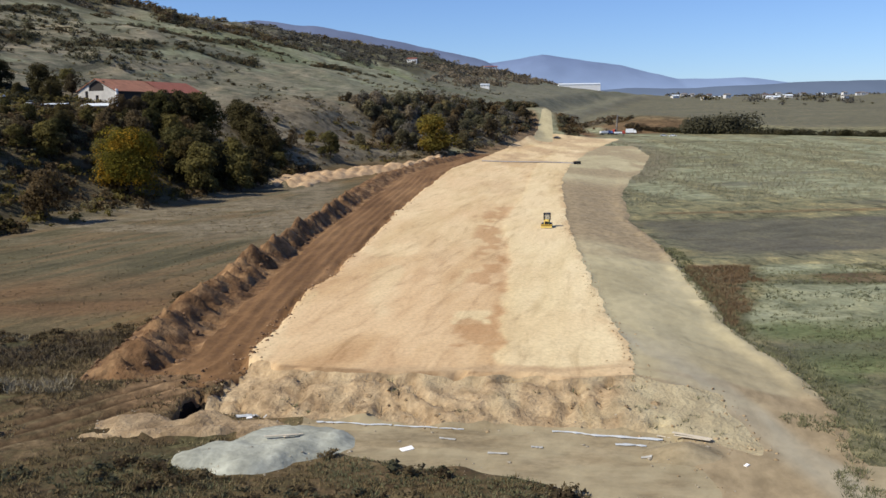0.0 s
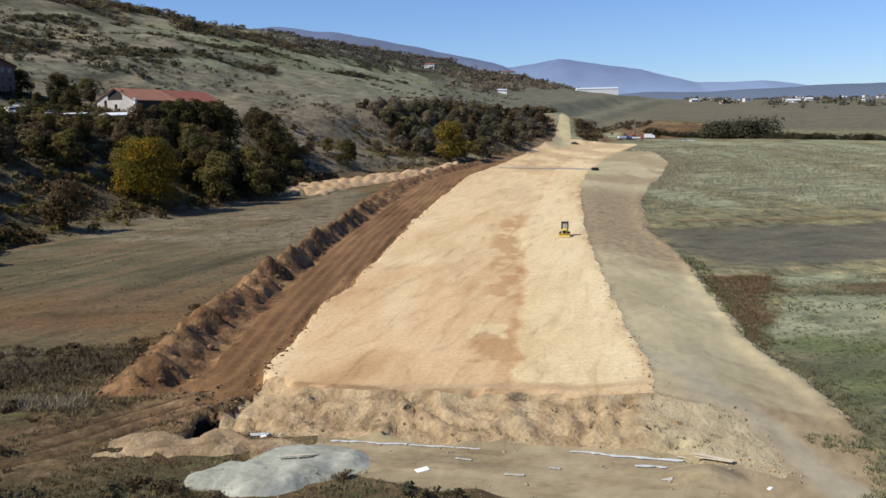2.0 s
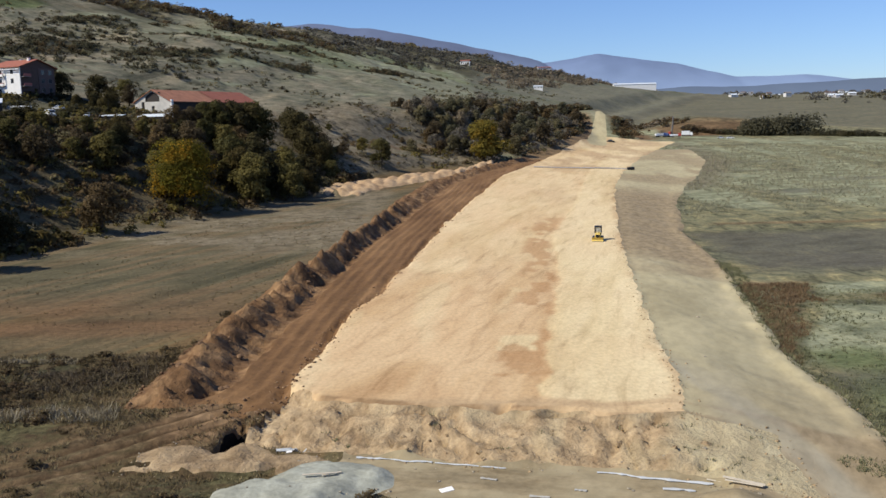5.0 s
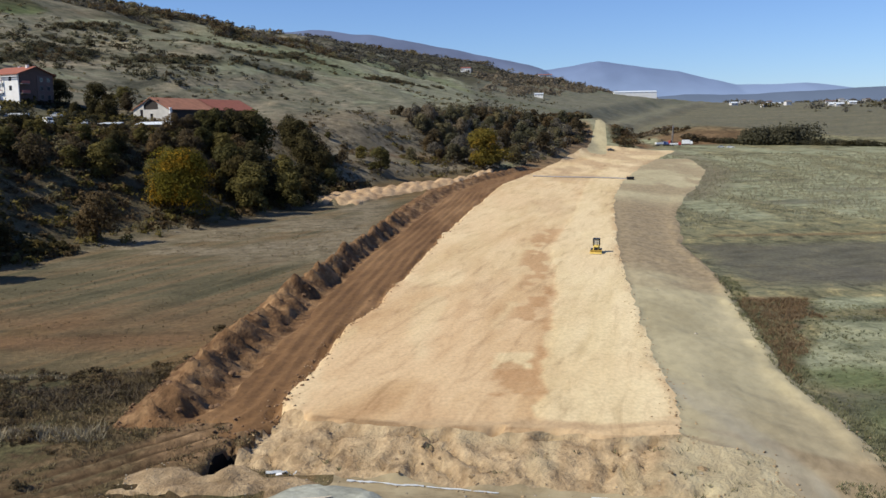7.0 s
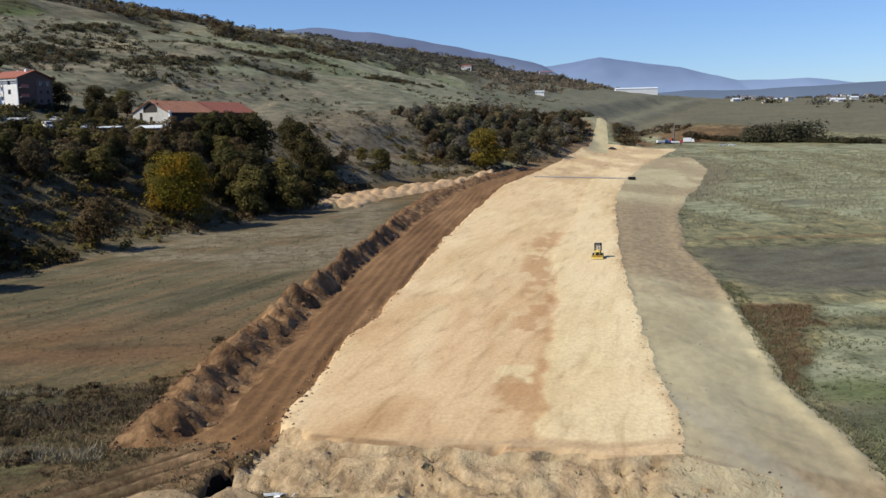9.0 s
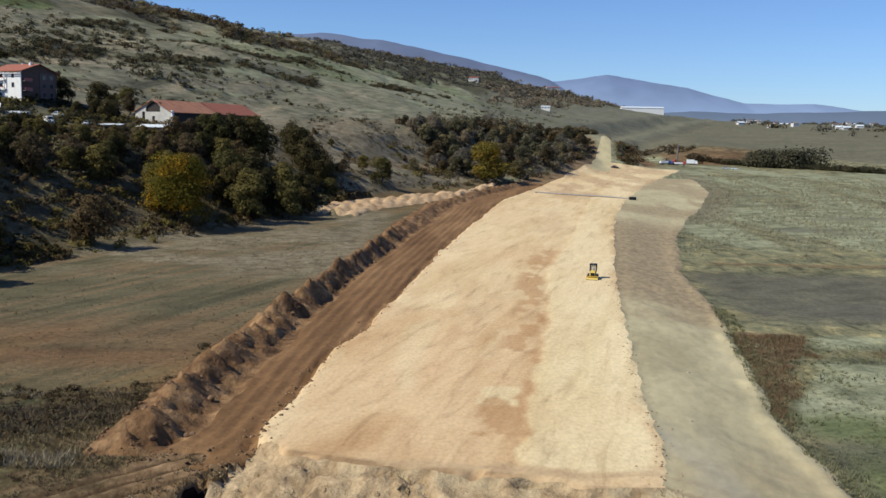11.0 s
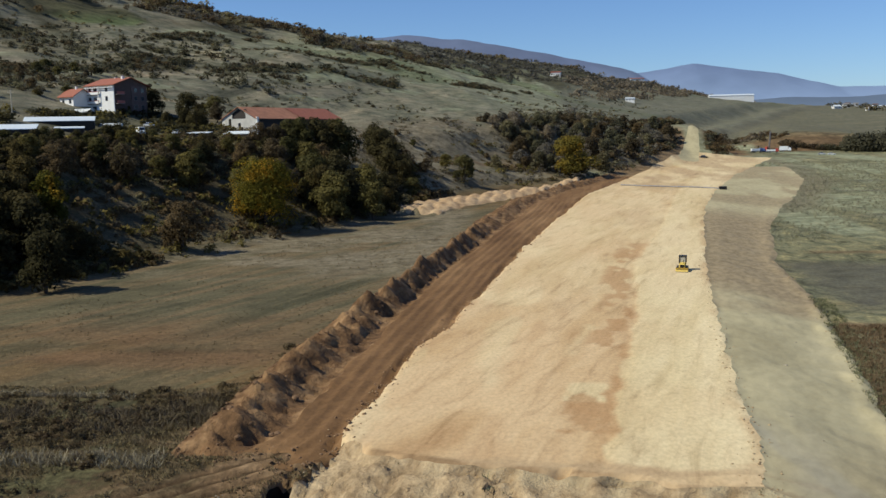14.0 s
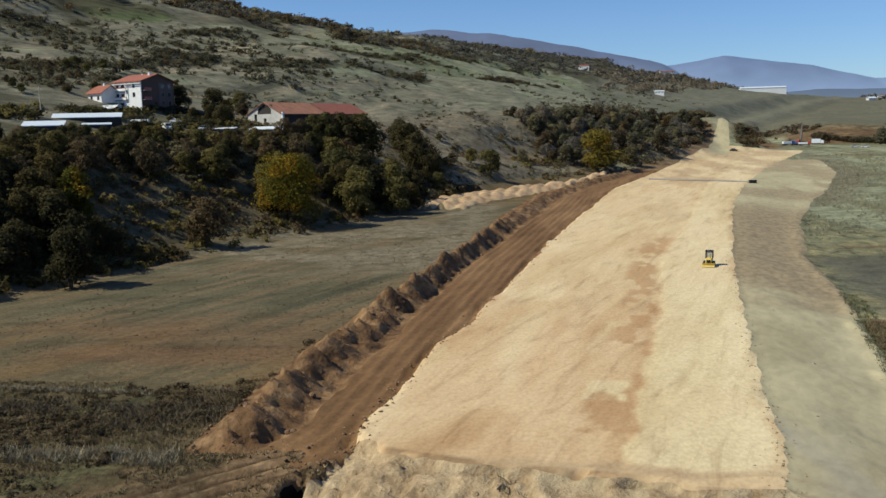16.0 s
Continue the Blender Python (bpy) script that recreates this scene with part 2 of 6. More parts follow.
    z, zone = np.where(road, zr, z), np.where(road, 1, zone)
    # eroded end slope
    end = (wy <= hd) & (wy > te) & (wx > np.interp(wy, [70, 75, 83], [-18.5, -17.6, -15.0])) & (wx < 25)
    q = np.clip((hd - wy) / np.maximum(hd - te, 0.5), 0, 1)
    gully = np.abs(value_noise(x / 1.7 + 0.3 * fbm(x, y, 3, 2, 81), y / 6.0, 82)) + 0.5 * np.abs(fbm(x, y, 1.3, 3, 83))
    load = np.abs(np.sin(math.pi * (x / 2.9 + 1.9 * fbm(x, y * 0.6, 5.0, 4, 84))))
    rill = np.abs(np.sin(math.pi * (x / 1.05 + 0.5 * fbm(x, y, 2.2, 3, 85))))
    hump = np.clip(4 * q * (1 - q), 0, 1)
    ze = -0.05 - 0.6 * smooth(q / 0.07) * np.clip(0.45 + 0.5 * (1 - load) + 0.8 * fbm(x, y, 4, 2, 87), 0, 1.3) * (1 - 0.85 * smooth((wx - 11) / 9)) - 1.45 * q + 0.45 * (load ** 0.8 - 0.55) * hump * np.clip(1 + 1.2 * fbm(x, y, 6, 2, 88), 0.2, 2) + 0.26 * (rill - 0.5) * smooth((q - 0.3) / 0.3) * smooth((1.02 - q) / 0.1) + 0.42 * fbm(x, y, 2.2, 5, 86) - 0.22 * np.abs(fbm(x, y, 0.9, 3, 103)) + 0.30 * smooth((q - 0.75) / 0.2) * smooth(fbm(x, y, 0.8, 3, 89) * 3) - 0.2 * gully * hump
    ze = ze - 0.25 * smooth(q / 0.2) * smooth((-7 - wx) / 5)
    ze = ze + (zs + 0.2 * fbm(x, y, 1.2, 3, 89) - ze) * smooth((wx - 14.5) / 8)
    z, zone = np.where(end, ze, z), np.where(end, 4, zone)
    # track along the foot of the slope, tan apron and grey heap
    track = (wy <= te) & (wx > -9) & (wx < 33) & (wy > np.interp(wx, [-9, -5, 2, 9, 14, 33], [64.5, 62, 58.9, 55.6, 53, 46]) + 1.2 * fbm(x, y, 3, 3, 99)) & (zone == 0)
    z, zone = np.where(track, low + 0.05 * fbm(x, y, 1.3, 2, 91), z), np.where(track, 6, zone)
    ap = (((wx + 19.8) / 8.6) ** 2 + ((wy - 69.2 + 0.12 * (wx + 19)) / 2.8) ** 2 + 1.5 * fbm(x, y, 3.0, 5, 100) < 1) & ((zone == 0) | (zone == 2))
    z, zone = np.where(ap, low + 0.2 + 0.9 * np.abs(fbm(x, y, 2.6, 4, 92)), z), np.where(ap, 9, zone)
    rr = np.minimum(((wx + 9.0) / 4.4) ** 2 + ((wy - 65.4) / 3.4) ** 2, ((wx + 13.5) / 4.2) ** 2 + ((wy - 62.4 + 0.1 * (wx + 14)) / 2.6) ** 2) + 0.7 * fbm(x, y, 3.6, 4, 95)
    heap = (rr < 1) & (zone != 4)
    z, zone = np.where(heap, low + 0.75 * smooth(1.15 - rr) + 0.32 * fbm(x, y, 2.4, 4, 93), z), np.where(heap, 7, zone)
    mound = smooth(1 - np.sqrt(((x - 18.6) / 3.4) ** 2 + ((y - 60.2) / 2.3) ** 2))
    z = z + 0.95 * mound
    zone = np.where((mound > 0.06) & (zone != 4), 11, zone)
    # pit beside the corner of the fill
    pit = np.exp(-(((x + 18.7 - 0.12 * (y - 74.3) + 0.5 * fbm(x, y, 1.5, 2, 98)) / (0.95 - 0.14 * np.clip(y - 72, 0, 5))) ** 4 + ((y - 74.4) / 2.6) ** 4))
    z = z - 3.6 * pit
    zone = np.where(pit > 0.12, 12, zone)
    for hx0, hy0, rx0 in ((3.9, 75.5, 0.65), (8.0, 74.1, 0.75), (-3.5, 75.7, 1.6), (13.4, 71.8, 0.5), (18.3, 65.2, 0.6), (-0.8, 75.3, 0.6), (16.2, 71.9, 0.4)):
        hole = np.exp(-(((x - hx0 + 0.4 * fbm(x, y, 1.0, 2, 102)) / rx0) ** 4 + ((y - hy0) / 0.42) ** 4))
        z = z - 1.2 * hole
        if hx0 > 18:
            zone = np.where(hole > 0.6, 12, zone)
    cut = (np.abs(wx - 88 - (y - 518) * 0.195) < 5.6 - (y - 518) * 0.036) & (y > 512) & (y < 604)
    zone = np.where(cut, 10, zone)
    slit = np.exp(-(((x + 31) / 2.0) ** 4 + ((y - 183.3 + 0.1 * (x + 31)) / 0.8) ** 4))
    z, zone = z - 0.8 * slit, np.where(slit > 0.3, 12, zone)
    # ridge of pale sand beyond the berm
    a = np.clip((y - 288 + (x + 40) * 0.25) / 95, 0, 1)
    ce = -38 + 46 * a + 10 * a * a
    sand = (np.abs(wx - ce) < 6 + 5 * (1 - a)) & (wx < O + 2) & (wy > 283 - (wx + 40) * 0.3) & (wy < 392)
    tips = np.zeros(x.shape)
    for k in (-1, 0, 1):
        for j in (-1, 0, 1):
            n, m = np.floor(x / 4.4) + k, np.floor(y / 7.0) + j
            ox, oy = (n + 0.5 + 0.35 * value_noise(n * 1.7, m * 2.1, 67)) * 4.4, (m + 0.5 + 0.35 * value_noise(n * 2.9, m * 1.3, 68)) * 7.0
            tips = np.maximum(tips, (1.0 + 0.3 * value_noise(n * 3.3, m * 1.9, 69)) * (1 - ((x - ox) / 3.0) ** 2 - ((y - oy) / 4.2) ** 2))
    z, zone = np.where(sand, z + (1.2 + 0.6 * fbm(x, y, 5, 3, 97) + 1.15 * tips) * smooth(1.3 - np.abs(wx - ce) / (7 + 5 * (1 - a))), z), np.where(sand, 8, zone)
    return z, zone


def height(x, y):
    x, y = np.atleast_1d(np.asarray(x, float)), np.atleast_1d(np.asarray(y, float))
    return base_height(x, y) + earthworks(x, y)[0]


def ground_z(x, y):
    return float(height(x, y)[0])


# ---- materials ----
def road_material():
    """Compacted sand: long blotches along the road, a paler lift on one side, damp and scraped places."""
    m, nt, p = nodes_of("compacted_sand")
    a = tex_noise(nt, 0.10, 8, 0.6, (1, 0.16, 1), 0.5, -13)
    b = tex_noise(nt, 0.5, 8, 0.66, (1, 0.14, 1), 0.7, -16)
    c = tex_noise(nt, 2.6, 5, 0.6, (1, 0.6, 1))
    warm = ramp(nt, a, [(0.28, (0.40, 0.242, 0.118)), (0.42, (0.515, 0.348, 0.184)), (0.55, (0.60, 0.432, 0.25)), (0.72, (0.545, 0.372, 0.205))])
    fresh = ramp(nt, a, [(0.3, (0.54, 0.42, 0.228)), (0.45, (0.63, 0.506, 0.295)), (0.62, (0.685, 0.56, 0.345))])
    col = mix(nt, attribute(nt, "fresh"), warm, fresh)
    col = mix(nt, attribute(nt, "damp"), col, (0.42, 0.255, 0.125))
    # crest: brown soil of the lip, with the shade of its undercut painted in
    col = mix(nt, attribute(nt, "crest"), col, (0.23, 0.145, 0.075))
    col = mix(nt, attribute(nt, "grime"), col, (0.43, 0.305, 0.175))
    col = mix(nt, 0.85, col, ramp(nt, b, [(0.28, (0.66, 0.60, 0.54)), (0.45, (0.98, 0.96, 0.94)), (0.62, (1.06, 1.06, 1.05)), (0.75, (1.12, 1.08, 1.02))]), "MULTIPLY")
    k = tex_noise(nt, 0.9, 7, 0.7, (1, 0.4, 1), 1.2, -30)
    col = mix(nt, 0.6, col, ramp(nt, k, [(0.3, (0.74, 0.69, 0.64)), (0.43, (0.98, 0.97, 0.95)), (0.6, (1.04, 1.04, 1.03)), (0.72, (1.1, 1.08, 1.05))]), "MULTIPLY")
    col = mix(nt, 0.6, col, ramp(nt, c, [(0.3, grey(0.72)), (0.6, grey(1.05))]), "MULTIPLY")
    nt.links.new(col, p.inputs["Base Color"])
    p.inputs["Roughness"].default_value, p.inputs["Specular IOR Level"].default_value = 0.95, 0.15
    bump(nt, p, c, 0.4, 0.04)
    return m


def side_material():
    m, nt, p = nodes_of("pale_fill")
    a = tex_noise(nt, 0.10, 8, 0.6, (1, 0.45, 1), 0.5, -14)
    b = tex_noise(nt, 0.8, 6, 0.6, (1, 0.5, 1), 0.2, -14)
    col = ramp(nt, a, [(0.3, (0.345, 0.292, 0.17)), (0.5, (0.425, 0.364, 0.217)), (0.7, (0.485, 0.415, 0.252))])
    col = mix(nt, attribute(nt, "stain"), col, ramp(nt, b, [(0.3, (0.25, 0.19, 0.11)), (0.7, (0.34, 0.262, 0.155))]))
    col = mix(nt, attribute(nt, "ruts"), col, (0.345, 0.308, 0.222))
    col = mix(nt, 0.6, col, ramp(nt, b, [(0.3, grey(0.75)), (0.6, grey(1.06))]), "MULTIPLY")
    nt.links.new(col, p.inputs["Base Color"])
    p.inputs["Roughness"].default_value, p.inputs["Specular IOR Level"].default_value = 0.95, 0.15
    bump(nt, p, b, 0.6, 0.10)
    return m



SAND = road_material()
BROWN = soil("stripped_topsoil", (0.128, 0.067, 0.028), (0.19, 0.103, 0.045), (0.262, 0.15, 0.069), 0.10, 1.4, (1.6, 0.25, 1), -8, 0.12)
BERM = soil("pushed_topsoil", (0.085, 0.046, 0.022), (0.175, 0.097, 0.046), (0.315, 0.192, 0.095), 0.3, 1.5, (1, 1, 1), 0, 0.45)
SCARP = soil("eroded_earth", (0.26, 0.175, 0.095), (0.41, 0.295, 0.168), (0.51, 0.38, 0.225), 0.45, 2.6, (1.3, 1, 1), 0, 0.28)
PALE = side_material()
TRACK = soil("worn_track", (0.225, 0.17, 0.096), (0.30, 0.237, 0.14), (0.37, 0.30, 0.185), 0.3, 1.6, (0.5, 1.5, 1), -12, 0.06)


def blend_sandy(material, k=1.0):
    """Let a soil turn to pale sand where its "sandy" layer says so."""
    nt = material.node_tree
    shader = next(n for n in nt.nodes if n.type == "BSDF_PRINCIPLED")
    worn = shader.inputs["Base Color"].links[0].from_socket
    sandy = ramp(nt, tex_noise(nt, 0.5, 7, 0.6, (1, 0.5, 1), 0.3, -14), [(0.3, (0.265 * k, 0.215 * k, 0.128 * k)), (0.5, (0.345 * k, 0.288 * k, 0.175 * k)), (0.7, (0.41 * k, 0.35 * k, 0.22 * k))])
    nt.links.new(mix(nt, attribute(nt, "sandy"), worn, sandy), shader.inputs["Base Color"])


blend_sandy(TRACK)
blend_sandy(SCARP, 1.2)
ASH = soil("grey_gravel", (0.25, 0.25, 0.20), (0.335, 0.336, 0.272), (0.42, 0.42, 0.345), 0.3, 2.0, (1, 1, 1), 0, 0.10)
SPOIL = soil("spoil_sand", (0.34, 0.22, 0.12), (0.46, 0.31, 0.175), (0.55, 0.39, 0.23), 0.15, 1.2, (1, 1, 1), 0, 0.2)


FURROW = 68     # turn of the furrows in the field, degrees


def field_material():
    m, nt, p = nodes_of("dry_meadow")
    a = tex_noise(nt, 0.02, 8, 0.6, (0.5, 1.4, 1), 0.5, 18)
    b = tex_noise(nt, 0.16, 8, 0.65, (0.5, 1.2, 1), 0.3, 18)
    c = tex_noise(nt, 1.6, 6, 0.65)
    f = tex_noise(nt, 0.11, 7, 0.6, (0.12, 1.5, 1), 0.8, FURROW)
    dry = ramp(nt, a, [(0.3, (0.08, 0.061, 0.033)), (0.45, (0.117, 0.09, 0.05)), (0.58, (0.146, 0.112, 0.062)), (0.72, (0.152, 0.096, 0.048))])
    dry = mix(nt, 0.85, dry, ramp(nt, f, [(0.32, (0.62, 0.68, 0.62)), (0.46, (1.0, 1.0, 0.95)), (0.56, (1.25, 1.05, 0.85)), (0.68, (1.05, 1.12, 1.0))]), "MULTIPLY")
    right = ramp(nt, a, [(0.3, (0.135, 0.124, 0.072)), (0.5, (0.188, 0.177, 0.105)), (0.7, (0.24, 0.215, 0.13))])
    k = tex_noise(nt, 0.055, 8, 0.68, (0.6, 1.5, 1), 1.0, 8)
    k2 = tex_noise(nt, 0.55, 8, 0.72, (0.5, 0.26, 1), 0.6, 6)
    right = mix(nt, 0.9, right, ramp(nt, k2, [(0.36, (0.42, 0.43, 0.42)), (0.47, (0.94, 0.95, 0.94)), (0.56, (1.12, 1.1, 1.05)), (0.65, (1.65, 1.55, 1.4))]), "MULTIPLY")
    right = mix(nt, 0.8, right, ramp(nt, k, [(0.3, (0.62, 0.66, 0.68)), (0.44, (0.95, 0.98, 0.98)), (0.55, (1.12, 1.08, 1.0)), (0.7, (1.3, 1.22, 1.1))]), "MULTIPLY")
    col = mix(nt, attribute(nt, "right"), dry, right)
    h = tex_noise(nt, 0.05, 8, 0.62, (0.35, 1.6, 1), 0.4, -21)
    grassy = ramp(nt, h, [(0.3, (0.108, 0.10, 0.068)), (0.43, (0.16, 0.15, 0.108)), (0.52, (0.196, 0.18, 0.132)), (0.6, (0.235, 0.212, 0.158)), (0.72, (0.22, 0.172, 0.115))])
    t1 = tex_noise(nt, 0.045, 8, 0.66, (0.22, 1.5, 1), 0.7, 69)
    t2 = tex_noise(nt, 0.22, 7, 0.7, (0.4, 1.2, 1), 0.5, 60)
    grassy = mix(nt, 0.9, grassy, ramp(nt, t1, [(0.34, (0.50, 0.52, 0.50)), (0.45, (0.92, 0.95, 0.9)), (0.55, (1.08, 1.04, 0.98)), (0.64, (1.38, 1.28, 1.18))]), "MULTIPLY")
    grassy = mix(nt, 0.9, grassy, ramp(nt, t2, [(0.36, (0.36, 0.37, 0.34)), (0.46, (0.92, 0.93, 0.9)), (0.56, (1.12, 1.09, 1.05)), (0.66, (1.55, 1.46, 1.38))]), "MULTIPLY")
    col = mix(nt, attribute(nt, "hill"), col, grassy)
    col = mix(nt, attribute(nt, "bare"), col, (0.175, 0.10, 0.05))
    col = mix(nt, attribute(nt, "rust"), col, ramp(nt, b, [(0.3, (0.095, 0.064, 0.036)), (0.65, (0.185, 0.125, 0.07))]))
    col = mix(nt, attribute(nt, "pale"), col, ramp(nt, b, [(0.3, (0.21, 0.218, 0.128)), (0.65, (0.325, 0.33, 0.212))]))
    col = mix(nt, attribute(nt, "right"), col, mix(nt, 0.8, col, ramp(nt, k2, [(0.36, (0.6, 0.62, 0.6)), (0.48, (0.97, 0.98, 0.97)), (0.57, (1.1, 1.08, 1.04)), (0.66, (1.35, 1.3, 1.2))]), "MULTIPLY"))
    col = mix(nt, attribute(nt, "green"), col, ramp(nt, b, [(0.3, (0.09, 0.118, 0.045)), (0.65, (0.175, 0.20, 0.088))]))
    col = mix(nt, attribute(nt, "slate"), col, (0.115, 0.106, 0.08))
    col = mix(nt, attribute(nt, "scrub"), col, ramp(nt, b, [(0.3, (0.035, 0.035, 0.018)), (0.6, (0.085, 0.075, 0.04))]))
    e = tex_noise(nt, 0.33, 7, 0.66, (1, 1, 1), 0.6)
    clump = ramp(nt, e, [(0.32, (0.03, 0.023, 0.013)), (0.42, (0.078, 0.052, 0.028)), (0.5, (0.075, 0.062, 0.03)), (0.58, (0.115, 0.08, 0.042)), (0.70, (0.185, 0.138, 0.078))])
    w = tex_noise(nt, 0.13, 7, 0.65, (0.6, 1.3, 1), 0.8, 10)
    clump = mix(nt, ramp(nt, w, [(0.40, grey(0.75)), (0.49, grey(0))]), clump, ramp(nt, c, [(0.35, (0.045, 0.048, 0.022)), (0.65, (0.13, 0.125, 0.06))]))
    clump = mix(nt, ramp(nt, w, [(0.53, grey(0)), (0.62, grey(0.7))]), clump, ramp(nt, c, [(0.35, (0.095, 0.06, 0.03)), (0.65, (0.20, 0.145, 0.08))]))
    col = mix(nt, attribute(nt, "rough"), col, clump)
    col = mix(nt, attribute(nt, "fallow"), col, ramp(nt, f, [(0.32, (0.08, 0.072, 0.04)), (0.45, (0.12, 0.103, 0.058)), (0.56, (0.172, 0.122, 0.066)), (0.68, (0.135, 0.121, 0.07))]))
    col = mix(nt, attribute(nt, "tracks"), col, ramp(nt, e, [(0.35, (0.14, 0.088, 0.046)), (0.55, (0.235, 0.148, 0.078)), (0.7, (0.31, 0.205, 0.112))]))
    col = mix(nt, attribute(nt, "rutline"), col, (0.06, 0.038, 0.02))
    col = mix(nt, attribute(nt, "bank"), col, ramp(nt, e, [(0.32, (0.10, 0.08, 0.05)), (0.46, (0.175, 0.143, 0.092)), (0.58, (0.235, 0.196, 0.13)), (0.7, (0.30, 0.252, 0.172))]))
    col = mix(nt, 0.75, col, ramp(nt, b, [(0.28, grey(0.5)), (0.5, grey(0.95)), (0.75, grey(1.2))]), "MULTIPLY")
    col = mix(nt, 0.8, col, ramp(nt, c, [(0.3, grey(0.55)), (0.6, grey(1.1))]), "MULTIPLY")
    nt.links.new(col, p.inputs["Base Color"])
    p.inputs["Roughness"].default_value, p.inputs["Specular IOR Level"].default_value = 0.95, 0.1
    bump(nt, p, c, 0.9, 0.25)
    return m


MEADOW = field_material()


# ---- the ground sheet and the earthworks cut from it ----
def steps(spans, start):
    out = [start]
    for stop, d0, d1 in spans:
        a = out[-1]
        n = max(1, round((stop - a) / ((d0 + d1) / 2)))
        w = np.linspace(d0, d1, n)
        out += list(a + np.cumsum(w) * (stop - a) / w.sum())
    return np.array(out)


xs = steps([(-700, 130, 12), (-220, 12, 3), (-100, 3, 0.9), (-34, 0.9, 0.48), (46, 0.48, 0.48), (100, 0.7, 2.0), (260, 2, 5), (900, 5, 20), (4600, 30, 160)], -4600)
ys = steps([(-60, 90, 10), (40, 8, 1.2), (56, 0.8, 0.4), (86, 0.3, 0.3), (130, 0.45, 0.7), (220, 0.7, 1.1), (420, 1.1, 2.6), (720, 2.6, 6), (1500, 6, 14), (2600, 14, 40), (4900, 50, 150)], -1500)
GX, GY = np.meshgrid(xs, ys)
works, _ = earthworks(GX, GY)
GZ = base_height(GX, GY) + works
cx, cy = (GX[1:, 1:] + GX[:-1, :-1]) / 2, (GY[1:, 1:] + GY[:-1, :-1]) / 2
ZONE = earthworks(cx, cy)[1]
rows_, cols_ = GX.shape
index = np.arange(rows_ * cols_).reshape(rows_, cols_)
QUADS = np.stack([index[:-1, :-1], index[:-1, 1:], index[1:, 1:], index[1:, :-1]], -1)
CO = np.stack([GX, GY, GZ], -1).reshape(-1, 3)
# draw the outlines of the zones smooth: each outline point moves towards its two neighbours
across = np.nonzero(ZONE[:, 1:] != ZONE[:, :-1])
along = np.nonzero(ZONE[1:, :] != ZONE[:-1, :])
EDGE = np.concatenate([np.stack([index[across[0], across[1] + 1], index[across[0] + 1, across[1] + 1]], -1),
                       np.stack([index[along[0] + 1, along[1]], index[along[0] + 1, along[1] + 1]], -1)])
count = np.bincount(EDGE.ravel(), minlength=len(CO))
for _ in range(4):
    total = np.zeros_like(CO)
    np.add.at(total, EDGE[:, 0], CO[EDGE[:, 1]])
    np.add.at(total, EDGE[:, 1], CO[EDGE[:, 0]])
    two = count == 2
    CO[two] = 0.5 * CO[two] + 0.25 * total[two]


def zone_mesh(name, ids, material, label, category="", kind="structure", lift=0.0):
    q = QUADS[np.isin(ZONE, ids)]
    used, inv = np.unique(q, return_inverse=True)
    co = CO[used].copy()
    co[:, 2] += lift
    me = mesh_of(name, co, inv.reshape(-1, 4), material)
    me.shade_smooth()
    return tagged(new(name, me), label, category, "", kind)


def hedge_bands(x, y):
    """Overgrown terrace edges that run along the hillside, as u against y."""
    u = uphill(x, y)
    out = np.zeros(x.shape)
    for pts, half, seed in (([(380, 409), (447, 409), (501, 391), (560, 396), (700, 402), (900, 410)], 9, 1), ([(425, 326), (463, 318), (495, 299), (540, 297)], 8, 2), ([(480, 362), (520, 358), (560, 336), (640, 330)], 7, 3),
                            ([(300, 300), (336, 306), (365, 317), (416, 337), (450, 345)], 8, 4), ([(560, 300), (650, 296), (760, 290)], 6, 5), ([(620, 360), (760, 362), (900, 352)], 8, 6), ([(300, 275), (340, 280), (372, 284)], 7, 7)):
        d = np.abs(u - line(pts)(y) - 7 * fbm(x, y, 28, 3, 700 + seed)) / half
        out = np.maximum(out, smooth(1.4 - d) * smooth((y - pts[0][0]) / 12) * smooth((pts[-1][0] - y) / 12) * smooth(fbm(x, y, 22, 3, 720 + seed) * 4 + 0.75))
    return out


